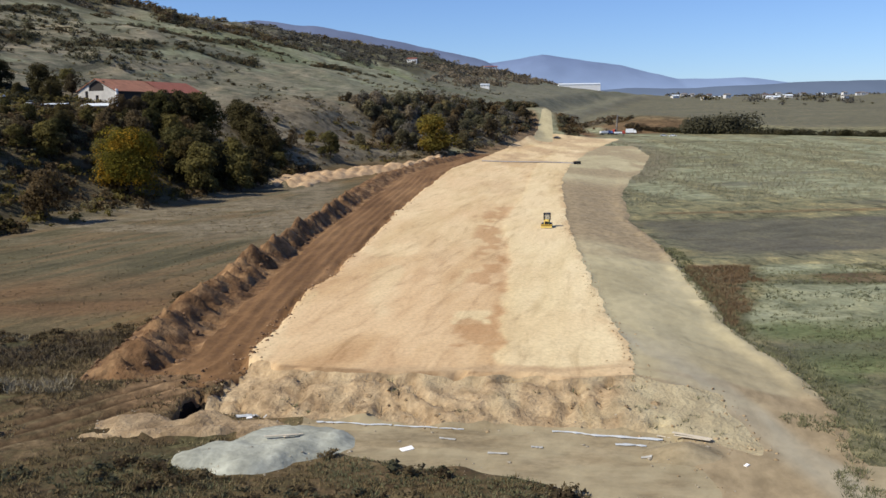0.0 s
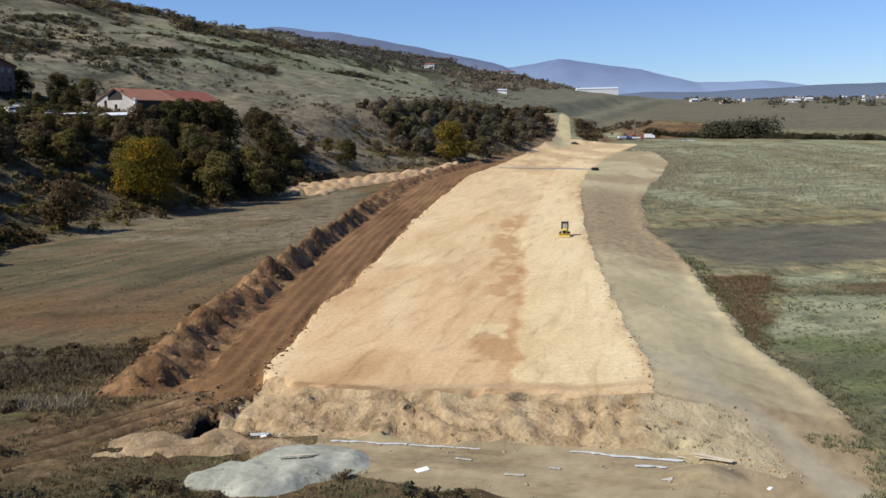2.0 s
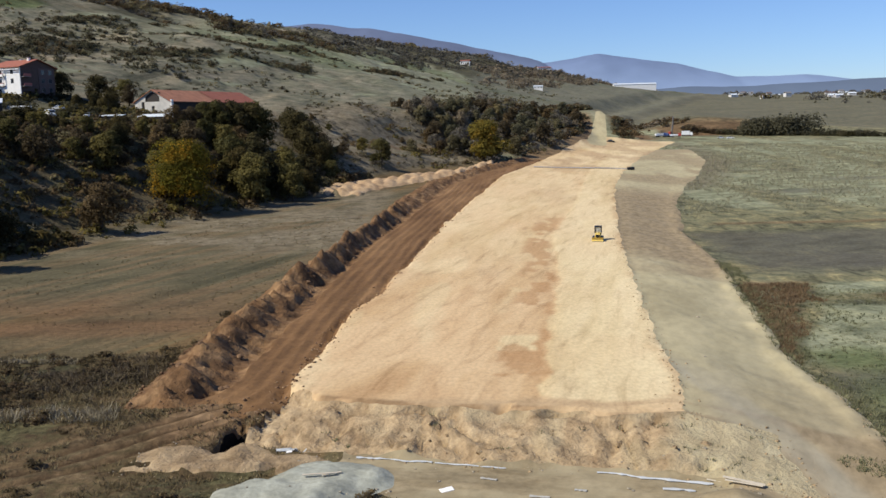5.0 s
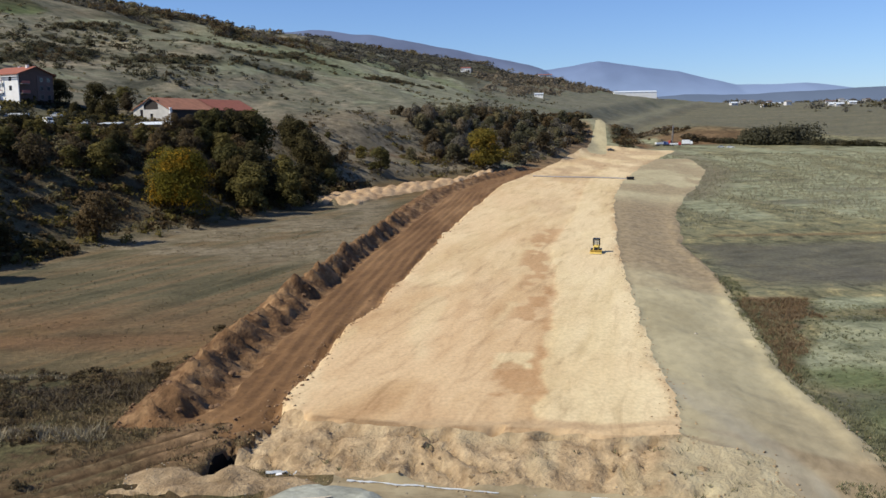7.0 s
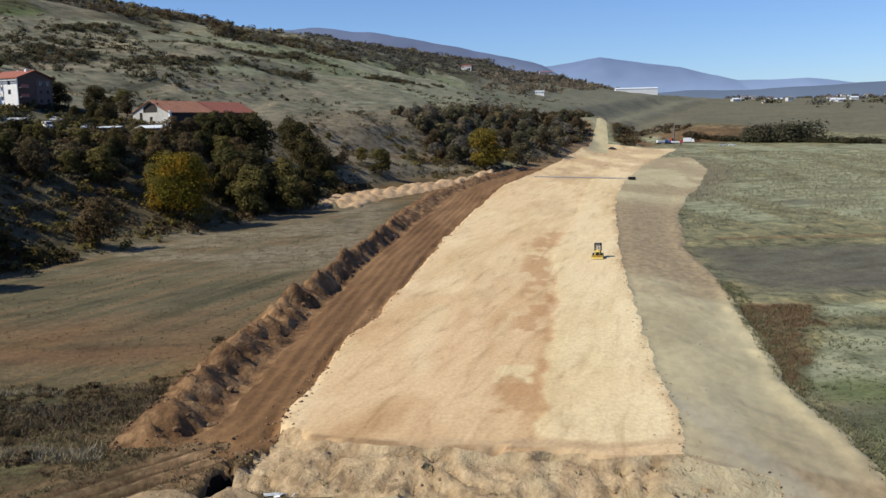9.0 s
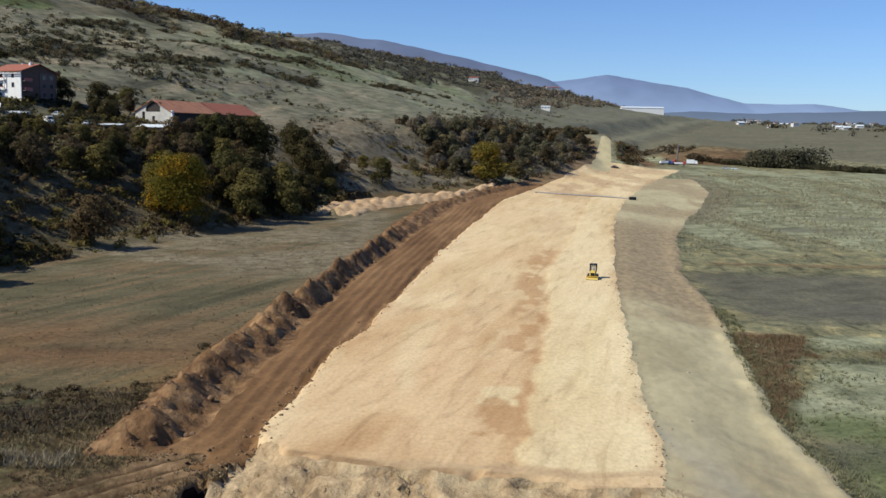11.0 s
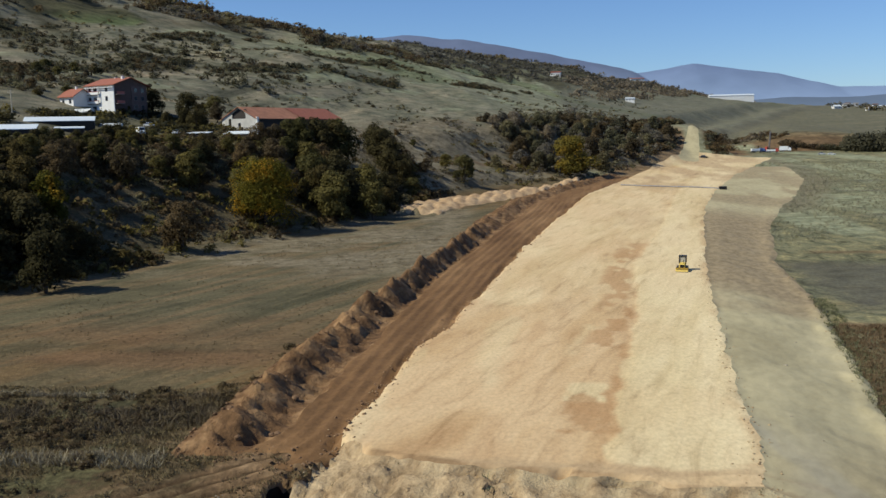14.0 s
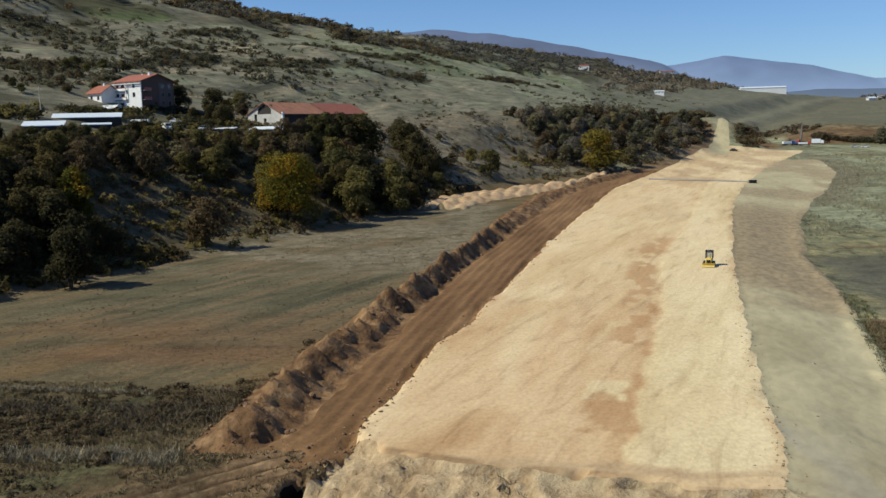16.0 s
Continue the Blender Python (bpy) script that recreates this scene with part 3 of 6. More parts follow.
def masks(me):
    n = len(me.vertices)
    co = np.empty(n * 3, np.float32)
    me.vertices.foreach_get("co", co)
    x, y = co.reshape(-1, 3)[:, 0].astype(float), co.reshape(-1, 3)[:, 1].astype(float)
    u = uphill(x, y)
    wx, wy = x + 2.2 * fbm(x, y, 7, 3, 201), y + 2.2 * fbm(x, y, 6, 3, 202)

    def blob(x0, x1, y0, y1, soft=2.0, skew=0.0):
        sx = wx - skew * (wy - y0)
        return smooth((sx - x0) / soft) * smooth((x1 - sx) / soft) * smooth((wy - y0) / soft) * smooth((y1 - wy) / soft)

    P = pale_r(y)
    on_right = smooth((x - 20) / 10)
    hillm = smooth((u - 138) / 25)
    edge_r = 37 + 0.47 * (wy - 95)
    layers = {
        "right": on_right * (1 - hillm),
        "hill": hillm,
        "bare": np.clip(0.75 * blob(-10, 5, 54, 61, 2.5) + 0.75 * blob(-80, -22, 100, 160, 14) * smooth(fbm(x * 0.35 + y * 0.15, y, 14, 4, 209) * 2 + 0.7) + 0.9 * smooth((y - 604) / 8) * smooth((650 - y) / 12) * smooth((235 - x) / 30) * smooth((x - 95) / 10)
                        + 0.6 * blob(60, 240, 208, 216, 4, 0) * on_right + 0.9 * smooth((y - 520) / 10) * smooth((620 - y) / 20) * smooth((x - 92 - (y - 518) * 0.19) / 4) * smooth((140 - x) / 8) + 0.4 * smooth(fbm(x, y, 10, 3, 206) * 3 + 0.2) * smooth((u - 143) / 8) * smooth((215 - u) / 30) * smooth((y - 300) / 40) * smooth((520 - y) / 30) + 0.8 * smooth(fbm(x, y, 14, 3, 210) * 3 - 1.3) * smooth((u - 140) / 10) * smooth((190 - u) / 14), 0, 1),
        "rust": np.clip(smooth((edge_r - wx) / 2) * smooth((142 + 3 * fbm(x, y, 12, 2, 208) - wy) / 3) * smooth((wy - 92) / 3) * on_right * smooth(fbm(x, y, 9, 4, 207) * 2 + 0.9) + blob(62, 120, 123, 132, 2, 0.0) * 0.8 + 0.7 * smooth((y - 612) / 8) * smooth((670 - y) / 20) * smooth((240 - x) / 30) * smooth((x - 95) / 10), 0, 1),
        # pale strips; on the hill, distance haze painted in over grey-green grass
        "pale": np.clip(smooth((wx - edge_r) / 1.5) * (0.95 * smooth((wy - 131) / 2) * smooth((141 - wy) / 1.2) * smooth((75 - wx) / 4) + 0.9 * smooth((wy - 92) / 6) * smooth((124 - wy) / 2)) * on_right + 0.85 * smooth((y - 225) / 25) * smooth((600 - y) / 60) * on_right * smooth(fbm(x * 1.7, y * 0.35, 16, 4, 242) * 2 + 0.7) + 0.9 * smooth(1.6 - np.abs((x - 158) * 0.921 + (y - 597) * 0.389 + 4 * fbm(x, y, 20, 2, 243)) / 6.0) * smooth((x - 120) / 20) * smooth((330 - x) / 60) + 0.7 * smooth(fbm(0.36 * x + 0.933 * y, 3.2 * u, 40, 4, 213) * 4 - 1.2) * smooth((u - 225) / 30) * smooth((430 - u) / 20) + 0.5 * hillm * smooth((y - 400) / 250) * smooth((440 - u) / 40), 0, 1),
        "green": np.clip(0.9 * smooth(fbm(x, y, 7, 4, 248) * 2 + 0.9) * smooth((wx - 37) / 4) * smooth((wy - 70) / 5) * smooth((104 - wy) / 6) * on_right + 0.55 * smooth(fbm(x, y, 120, 3, 215) * 3) * smooth((y - 450) / 100) * smooth((u - 170) / 40) * smooth((430 - u) / 60)
                         + 1.0 * smooth((x + 272) / 6) * smooth((-214 - x) / 6) * smooth((wy - 462) / 6) * smooth((514 - wy) / 6) * smooth((u - 418) / 6) * smooth((458 - u) / 6), 0, 1),
        "slate": np.clip(0.8 * blob(48, 140, 148, 203, 9) + 0.6 * smooth(fbm(x * 0.5, y * 1.6, 30, 3, 217) * 3 - 0.6) * on_right * smooth((450 - y) / 60) + 0.55 * smooth((y - 640) / 60), 0, 1) * on_right,
        "scrub": np.clip(smooth((u - 142) / 6) * smooth((186 - u) / 10) * smooth((300 - y) / 30) * (0.85 - 0.6 * smooth((y - 176) / 14)) + 0.8 * hedge_bands(x, y) + 0.6 * smooth((u - 180) / 12) * smooth((236 - u) / 14) * smooth((-78 - x) / 12) * smooth((315 - y) / 20) * smooth(fbm(x, y, 16, 3, 262) * 3 + 1.0)
                         + smooth((u - line([(420, 425), (560, 410), (720, 357), (1000, 335), (1500, 305)])(y) + 45 * fbm(x, y, 90, 3, 220)) / 30) * smooth(fbm(x, y, 35, 3, 228) * 3 + 0.8) * 0.9 + 0.65 * smooth((u - 200) / 20) * smooth((-0.5 * y + 6 - x) / 40) * smooth((560 - y) / 60) * smooth(fbm(x, y * 1.4, 28, 4, 221) * 3 + 0.7), 0, 1),
    }
    layers["tracks"] = np.clip(0.9 * smooth((x - road_l(y) + 17 + 4 * fbm(x, y, 9, 3, 256)) / 4) * smooth((road_l(y) + 3 - x) / 2) * smooth((y - 375) / 25) * smooth((600 - y) / 20) + 0.7 * smooth(1.5 - np.abs((wx + 25) * 0.75 - (wy - 75)) / 3.6) * smooth((-17 - x) / 4) * smooth((x + 46) / 20) * smooth(0.55 + 0.9 * np.sin((x * 0.75 - y) * 2.6) + fbm(x, y, 3, 3, 418)) + 0.95 * smooth((wx + 26.5) / 3) * smooth((-15 - wx) / 2) * smooth((wy - 70) / 4) * smooth((86 - wy) / 3), 0, 1)
    layers["rutline"] = 0.9 * smooth(1.5 - np.abs((x + 25) * 0.75 - (y - 75)) / 3.2) * smooth((-17 - x) / 4) * smooth((x + 46) / 20) * smooth(2.4 * np.sin((x * 0.75 - y) * 2.6 + 1.2 * fbm(x, y, 9, 2, 101)) - 0.4 + 1.5 * fbm(x, y, 4, 3, 422))
    layers["fallow"] = smooth((y - 112 + 8 * fbm(x, y, 14, 3, 254)) / 35) * smooth((300 - y) / 30) * smooth((-8 - x) / 6) * smooth((152 - u) / 6)
    layers["bank"] = 0.7 * smooth((P + 16 + 6 * fbm(x, y, 12, 3, 255) - x) / 14) * smooth((x - P + 2) / 2) * smooth((y - 270) / 40) * smooth((560 - y) / 40) + 0.9 * smooth((y - 165) / 25) * smooth((310 - y) / 30) * smooth((-14 - x) / 8) * smooth((150 - u) / 8) * smooth(fbm(x, y * 1.6, 18, 4, 246) * 2 + 0.9) + smooth((y - 296) / 20) * smooth((500 - y) / 40) * smooth((u - 144) / 8) * smooth((238 - u) / 20) * smooth(fbm(x, y, 9, 4, 245) * 2 + 0.9)
    layers["rough"] = np.clip(smooth((104 - y) / 10) * smooth((-12 - x + 40 * smooth((62 - y) / 5)) / 4) + 0.12 * smooth((112 - y) / 20) * on_right + 0.9 * hillm * smooth((330 - y) / 60) * smooth((215 - u) / 30), 0, 1) * 0.85
    for key, v in layers.items():
        a = me.attributes.new(key, "FLOAT", "POINT")
        a.data.foreach_set("value", v.astype(np.float32))


# the sheet runs on below the works, sunk a little where they cover it
covered = ZONE > 0
inner = np.zeros((rows_, cols_), bool)
inner[1:-1, 1:-1] = covered[:-1, :-1] & covered[1:, :-1] & covered[:-1, 1:] & covered[1:, 1:]
sheet = CO.copy()
sheet[inner.ravel(), 2] -= 0.3
ground_mesh = mesh_of("ground", sheet, QUADS.reshape(-1, 4), MEADOW)
ground_mesh.shade_smooth()
masks(ground_mesh)
ground = tagged(new("ground", ground_mesh), "dry autumn meadow, ploughed strips and a grassy hillside", "ground", "", "structure")
road_ob = zone_mesh("road", [1], SAND, "wide unpaved road bed of compacted yellow sand", "road bed")


def put_layers(me, make):
    co = np.empty(len(me.vertices) * 3, np.float32)
    me.vertices.foreach_get("co", co)
    x, y = co.reshape(-1, 3)[:, 0].astype(float), co.reshape(-1, 3)[:, 1].astype(float)
    for key, v in make(x, y).items():
        me.attributes.new(key, "FLOAT", "POINT").data.foreach_set("value", np.clip(v, 0, 1).astype(np.float32))


def road_layers(x, y):
    wx, wy = x + 1.1 * fbm(x, y, 4, 4, 401), y + 4 * fbm(x, y, 9, 3, 402)
    d = wx - vein(y)
    blot = fbm(x * 1.2 - y * 0.12, y * 0.24, 6, 5, 403)
    spots = fbm(x, y * 0.45, 3.2, 5, 410)
    patch = smooth(1.5 - np.abs(d + 2.6) / 2.6) * smooth((y - 84) / 6) * smooth((235 - y) / 40) * smooth(spots * 7 + 0.5)
    lift = smooth((wx - 4.6) / 0.4) * smooth((9.2 - wx) / 0.4) * smooth((y - 93.2 + 0.6 * fbm(x, y, 2, 3, 424)) / 0.5) * smooth((101 - wy) / 2.0)
    scrape = smooth((wx - 3.4) / 0.6) * smooth((9.3 - wx) / 0.6) * smooth((wy - 83.5) / 1.5) * smooth((93.2 - y) / 0.4) * smooth(fbm(x * 1.3 - 0.4 * y, y * 0.5, 2.2, 4, 425) * 5 + 0.5)
    edge = np.minimum(x - road_l(y), road_r(y) - x)
    from_lip = y - head(x)
    rim = smooth((2.2 + 0.12 * np.clip(x + 5, 0, 30) - from_lip + 2.2 * fbm(x, y * 2.0, 5, 4, 404)) / 2.2)
    streak = smooth(fbm(x * 0.3 + 0.1 * from_lip, from_lip * 1.9, 3, 4, 419) * 3.5 + 0.5)
    far = smooth((y - 115) / 60) * np.clip(0.75 + 0.8 * blot, 0, 1)
    fresh = (smooth(d / 0.4) * (1 - 0.15 * smooth((y - 140) / 70)) + 0.6 * far * (1 - smooth(d / 0.4)))  * np.clip(0.92 + 0.35 * fbm(x, y * 0.6, 8, 4, 406), 0, 1) * (1 - 0.8 * rim)
    pale = 0.45 * smooth(blot * -4 - 0.7) * (d < 0) * smooth((200 - y) / 60)
    return {"fresh": np.maximum(fresh + pale, 0.85 * lift), "damp": 0.8 * patch + 0.4 * smooth(blot * 5 - 1.0) * (d < 0) * smooth((190 - y) / 60) * (1 - lift) + 0.8 * scrape + 0.75 * smooth(1.3 - np.abs(d + 0.5) / 0.45) * smooth((y - 86) / 4) * smooth((125 - y) / 8) * smooth(fbm(x, y, 3, 3, 426) * 4 + 0.6) + 0.5 * smooth((1.6 - edge) / 1.5) * smooth(fbm(x, y, 6, 2, 407) * 3 + 0.4),
            "crest": 0.95 * smooth((1.15 - from_lip) / 0.7) * smooth(fbm(x, y, 3.5, 3, 430) * 3 + 0.8) * smooth((11 - x) / 6),
            "grime": 0.75 * smooth((y - 335) / 25) * smooth(fbm(x, y * 0.3, 12, 4, 417) * 3.5 + 0.6) + rim * (0.15 + 0.75 * streak) + 0.3 * smooth(fbm(x, y * 0.45, 16, 4, 408) * 4 - 1.1) * (d < 0)}


def side_layers(x, y):
    k = (x - road_r(y)) / np.maximum(pale_r(y) - road_r(y), 1)
    rut = np.exp(-((k - 0.28 - 0.10 * np.sin(y / 13)) / 0.10) ** 2) * smooth((100 - y) / 25) * smooth((y - 58) / 8)
    lane = smooth(1.6 - np.abs(x - np.interp(y, [50, 67, 80, 95], [27.3, 26.2, 23.4, 21.3]) + 0.5 * fbm(x, y, 7, 2, 427)) / 1.5) * smooth((96 - y) / 12)
    rut = np.maximum(rut * 0.5, lane * (0.6 + 0.5 * fbm(x * 2.2, y * 0.35, 2.5, 3, 428)))
    return {"stain": smooth((y - 138 + 14 * fbm(x, y, 12, 3, 411)) / 22) * smooth((300 - y) / 40) + 0.75 * smooth((y - 290) / 20) * smooth(fbm(x, y * 0.35, 11, 4, 423) * 4 + 0.4) + 0.95 * smooth((75 + 6 * fbm(x, y, 6, 3, 412) - y) / 14) + 0.4 * smooth((92 + 8 * fbm(x, y, 8, 3, 431) - y) / 18) * smooth((x - 16) / 8) + 0.8 * smooth((4.5 - y + head(x) + 1.5 * fbm(x, y * 2.0, 5, 4, 404)) / 2) * smooth(fbm(x * 0.3, (y - head(x)) * 1.9, 3, 4, 419) * 3.5 + 0.7), "ruts": 1.0 * rut}


put_layers(road_ob.data, road_layers)
zone_mesh("haul_strip", [2], BROWN, "strip of brown stripped topsoil with wheel ruts", "dirt strip")
zone_mesh("earth_berm", [3], BERM, "long lumpy berm of brown pushed-up topsoil", "earth berm", "thing")
end_ob = zone_mesh("end_slope", [4], SCARP, "eroded gullied end slope of the sand fill", "slope")
put_layers(end_ob.data, lambda x, y: {"sandy": smooth((x - 13 + 7 * fbm(x, y, 5, 4, 420)) / 9) * 0.9 + 0.35 * smooth(fbm(x, y * 0.6, 3.5, 4, 421) * 4 + 0.2) * smooth((x + 9) / 6)})
side_ob = zone_mesh("side_slope", [5], PALE, "smooth pale side slope of the road fill", "slope")
put_layers(side_ob.data, side_layers)
track_ob = zone_mesh("dirt_track", [6], TRACK, "worn dirt track below the end slope", "track")
put_layers(track_ob.data, lambda x, y: {"sandy": 0.65 * smooth((x - 11 + 6 * fbm(x, y, 5, 3, 415)) / 12) + 0.5 * smooth(fbm(x, y * 2, 5, 4, 416) * 3)})
zone_mesh("gravel_mound", [7], ASH, "flat heap of light grey gravel beside the track", "gravel mound", "thing")
zone_mesh("sand_ridge", [8], SPOIL, "low ridge of dumped pale sand below the bank", "sand heap", "thing")
zone_mesh("climbing_track", [10], PALE, "pale sand track climbing through the bank", "track")
# shade inside the holes is painted in as near-black soil
zone_mesh("pit", [12], soil("shaded_hole_soil", (0.009, 0.007, 0.005), (0.016, 0.012, 0.008), (0.026, 0.019, 0.013), 0.5, 3.0), "holes dug in the soil, dark shade painted in", "pit")
zone_mesh("sand_mound", [11], TRACK, "small mound of pale sand beside the track", "sand heap", "thing")
zone_mesh("soil_apron", [9], soil("washed_soil", (0.20, 0.135, 0.074), (0.33, 0.235, 0.134), (0.43, 0.32, 0.188), 0.4, 2.0, (1, 1, 1), 0, 0.35), "low apron of tan washed-out soil", "soil heap", "thing")


# ---- mountains on the skyline ----
def mountains(name, pts, y0, depth, color, seed, label, haze=0.8):
    f = line(pts)
    mx = np.linspace(pts[0][0], pts[-1][0], 260)
    my = np.linspace(0, 1, 40)
    X, T = np.meshgrid(mx, my)
    Y = y0 + depth * (T - 1)
    rid = 1 + 0.28 * (np.abs(fbm(X, Y, 420, 4, seed)) - 0.3) * (1 - T) + 0.03 * fbm(X, Y, 190, 4, seed + 9)
    Z = f(X) * (T ** 0.8) * rid - 30 * (1 - T)
    idx = np.arange(X.size).reshape(X.shape)
    q = np.stack([idx[:-1, :-1], idx[:-1, 1:], idx[1:, 1:], idx[1:, :-1]], -1).reshape(-1, 4)
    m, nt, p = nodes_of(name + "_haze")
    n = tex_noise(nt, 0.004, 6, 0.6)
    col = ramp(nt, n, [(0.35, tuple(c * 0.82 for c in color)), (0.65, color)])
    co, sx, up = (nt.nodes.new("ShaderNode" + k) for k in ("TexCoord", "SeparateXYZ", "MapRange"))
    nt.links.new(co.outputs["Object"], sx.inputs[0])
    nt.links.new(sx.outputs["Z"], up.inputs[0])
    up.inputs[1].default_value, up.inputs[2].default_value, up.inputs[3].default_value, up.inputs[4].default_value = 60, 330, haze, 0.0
    # haze painted in: paler and bluer towards the foot
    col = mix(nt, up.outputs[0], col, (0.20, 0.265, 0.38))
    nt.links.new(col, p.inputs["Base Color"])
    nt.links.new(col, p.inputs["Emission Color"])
    # faint glow added as part of the painted haze
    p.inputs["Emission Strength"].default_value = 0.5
    p.inputs["Roughness"].default_value, p.inputs["Specular IOR Level"].default_value = 1, 0
    me = mesh_of(name, np.stack([X, Y, Z], -1).reshape(-1, 3), q, m)
    me.shade_smooth()
    return tagged(new(name, me), label, "mountains", "", "structure")


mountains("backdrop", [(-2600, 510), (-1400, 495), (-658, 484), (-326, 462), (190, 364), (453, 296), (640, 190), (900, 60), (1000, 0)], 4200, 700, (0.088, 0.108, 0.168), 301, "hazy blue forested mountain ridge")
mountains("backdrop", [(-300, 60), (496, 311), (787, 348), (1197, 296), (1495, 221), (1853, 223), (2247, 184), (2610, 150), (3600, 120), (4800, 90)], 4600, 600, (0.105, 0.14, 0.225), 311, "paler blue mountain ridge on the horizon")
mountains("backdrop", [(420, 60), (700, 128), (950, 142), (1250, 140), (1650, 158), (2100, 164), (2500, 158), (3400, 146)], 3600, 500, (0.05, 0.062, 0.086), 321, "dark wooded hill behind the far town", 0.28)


# ---- trees and shrubs ----
def leaf_material(name, c0, c1, c2, accent=None):
    """Leaves that differ one by one, bough by bough and tree by tree."""
    c0, c2 = (tuple(0.38 * a + 0.62 * b for a, b in zip(c, c1)) for c in (c0, c2))
    m, nt, p = nodes_of(name)
    g = nt.nodes.new("ShaderNodeNewGeometry")
    o = nt.nodes.new("ShaderNodeObjectInfo")
    a = ramp(nt, g.outputs["Random Per Island"], [(0.0, c0), (0.55, c1), (1.0, c2)])
    if accent:
        a = mix(nt, ramp(nt, tex_noise(nt, 0.17, 4, 0.6, (1, 1, 1), 0.6), [(0.5, grey(0)), (0.6, grey(1))]), a, accent)
    a = mix(nt, 0.85, a, ramp(nt, tex_noise(nt, 0.42, 4, 0.6), [(0.3, grey(0.55)), (0.5, grey(1.05)), (0.68, grey(1.4))]), "MULTIPLY")
    b = ramp(nt, o.outputs["Random"], [(0.0, (0.65, 0.66, 0.62)), (0.5, (1.0, 0.97, 0.9)), (1.0, (1.4, 1.22, 0.95))])
    col = mix(nt, 1.0, a, b, "MULTIPLY")
    nt.links.new(col, p.inputs["Base Color"])
    p.inputs["Roughness"].default_value, p.inputs["Specular IOR Level"].default_value = 0.85, 0.06
    thin, both = nt.nodes.new("ShaderNodeBsdfTranslucent"), nt.nodes.new("ShaderNodeMixShader")
    nt.links.new(col, thin.inputs[0])
    both.inputs[0].default_value = 0.45
    nt.links.new(p.outputs[0], both.inputs[1])
    nt.links.new(thin.outputs[0], both.inputs[2])
    nt.links.new(both.outputs[0], nt.nodes["Material Output"].inputs[0])
    return m


OLIVE = leaf_material("olive_leaves", (0.055, 0.053, 0.022), (0.112, 0.104, 0.043), (0.185, 0.165, 0.068))
DARKGREEN = leaf_material("dark_leaves", (0.034, 0.031, 0.016), (0.070, 0.062, 0.031), (0.117, 0.103, 0.048))
GOLD = leaf_material("golden_leaves", (0.045, 0.05, 0.012), (0.10, 0.098, 0.02), (0.18, 0.152, 0.030), (0.28, 0.178, 0.024))
ORANGE = leaf_material("orange_leaves", (0.13, 0.105, 0.028), (0.27, 0.21, 0.048), (0.39, 0.30, 0.068), (0.42, 0.265, 0.044))
BRONZE = leaf_material("bronze_leaves", (0.058, 0.046, 0.029), (0.106, 0.084, 0.053), (0.156, 0.124, 0.077))
# olive and dark leaves again, lightened and greyed by painted-in distance haze
FAROLIVE = leaf_material("hazed_olive_leaves", (0.092, 0.087, 0.056), (0.155, 0.146, 0.092), (0.218, 0.202, 0.126))
FARDARK = leaf_material("hazed_dark_leaves", (0.056, 0.055, 0.037), (0.093, 0.090, 0.061), (0.142, 0.134, 0.090))
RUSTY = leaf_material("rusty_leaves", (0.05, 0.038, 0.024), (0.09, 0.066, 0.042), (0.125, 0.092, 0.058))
# bare grey wood, with the haze of distance put into its colour
HAZYWOOD = leaf_material("hazed_leaves", (0.126, 0.116, 0.100), (0.172, 0.157, 0.134), (0.22, 0.20, 0.17))
DRYWEED = leaf_material("dry_weed_leaves", (0.10, 0.078, 0.045), (0.16, 0.125, 0.072), (0.22, 0.175, 0.105))
BARK = paint("bark", (0.07, 0.052, 0.038), 0.9, 0, 0.6, 4)


def leaf_cloud(rng, lobes, n, size, up=0.3):
    """Small leaf quads spread through a set of lobes (x, y, z, rx, ry, rz)."""
    lobes = np.array(lobes)
    w = lobes[:, 3] * lobes[:, 4] + lobes[:, 5] * lobes[:, 3]
    pick = rng.choice(len(lobes), n, p=w / w.sum())
    d = rng.normal(size=(n, 3))
    d /= np.linalg.norm(d, axis=1)[:, None]
    d[:, 2] = np.where(d[:, 2] < -0.6, -d[:, 2], d[:, 2])
    r = 1 - 0.5 * rng.random(n) ** 2.2 + rng.normal(0, 0.09, n)
    c = lobes[pick, :3] + d * r[:, None] * lobes[pick, 3:]
    nrm = d + rng.normal(0, 0.4, (n, 3)) + np.array([0, 0, up])
    nrm /= np.linalg.norm(nrm, axis=1)[:, None]
    t = np.cross(nrm, rng.normal(size=(n, 3)))
    t /= np.linalg.norm(t, axis=1)[:, None]
    b = np.cross(nrm, t)
    s = size * (0.55 + 0.9 * rng.random(n))[:, None]
    k = (0.9 + 0.9 * rng.random(n))[:, None]
    v = np.stack([c - t * s, c + t * s, c + b * s * k], 1).reshape(-1, 3)
    soft = d + rng.normal(0, 0.30, (n, 3)) + np.array([0, 0, 0.25])
    soft /= np.linalg.norm(soft, axis=1)[:, None]
    return v, np.arange(3 * n).reshape(-1, 3), np.repeat(soft, 3, 0)


def leafy(name, v, f, normals, material):
    """Leaves that take their shading from the rounding of the crown."""
    me = mesh_of(name, v, f, material, 3)
    me.shade_smooth()
    me.normals_split_custom_set_from_vertices(normals.tolist())
    return new(name, me)


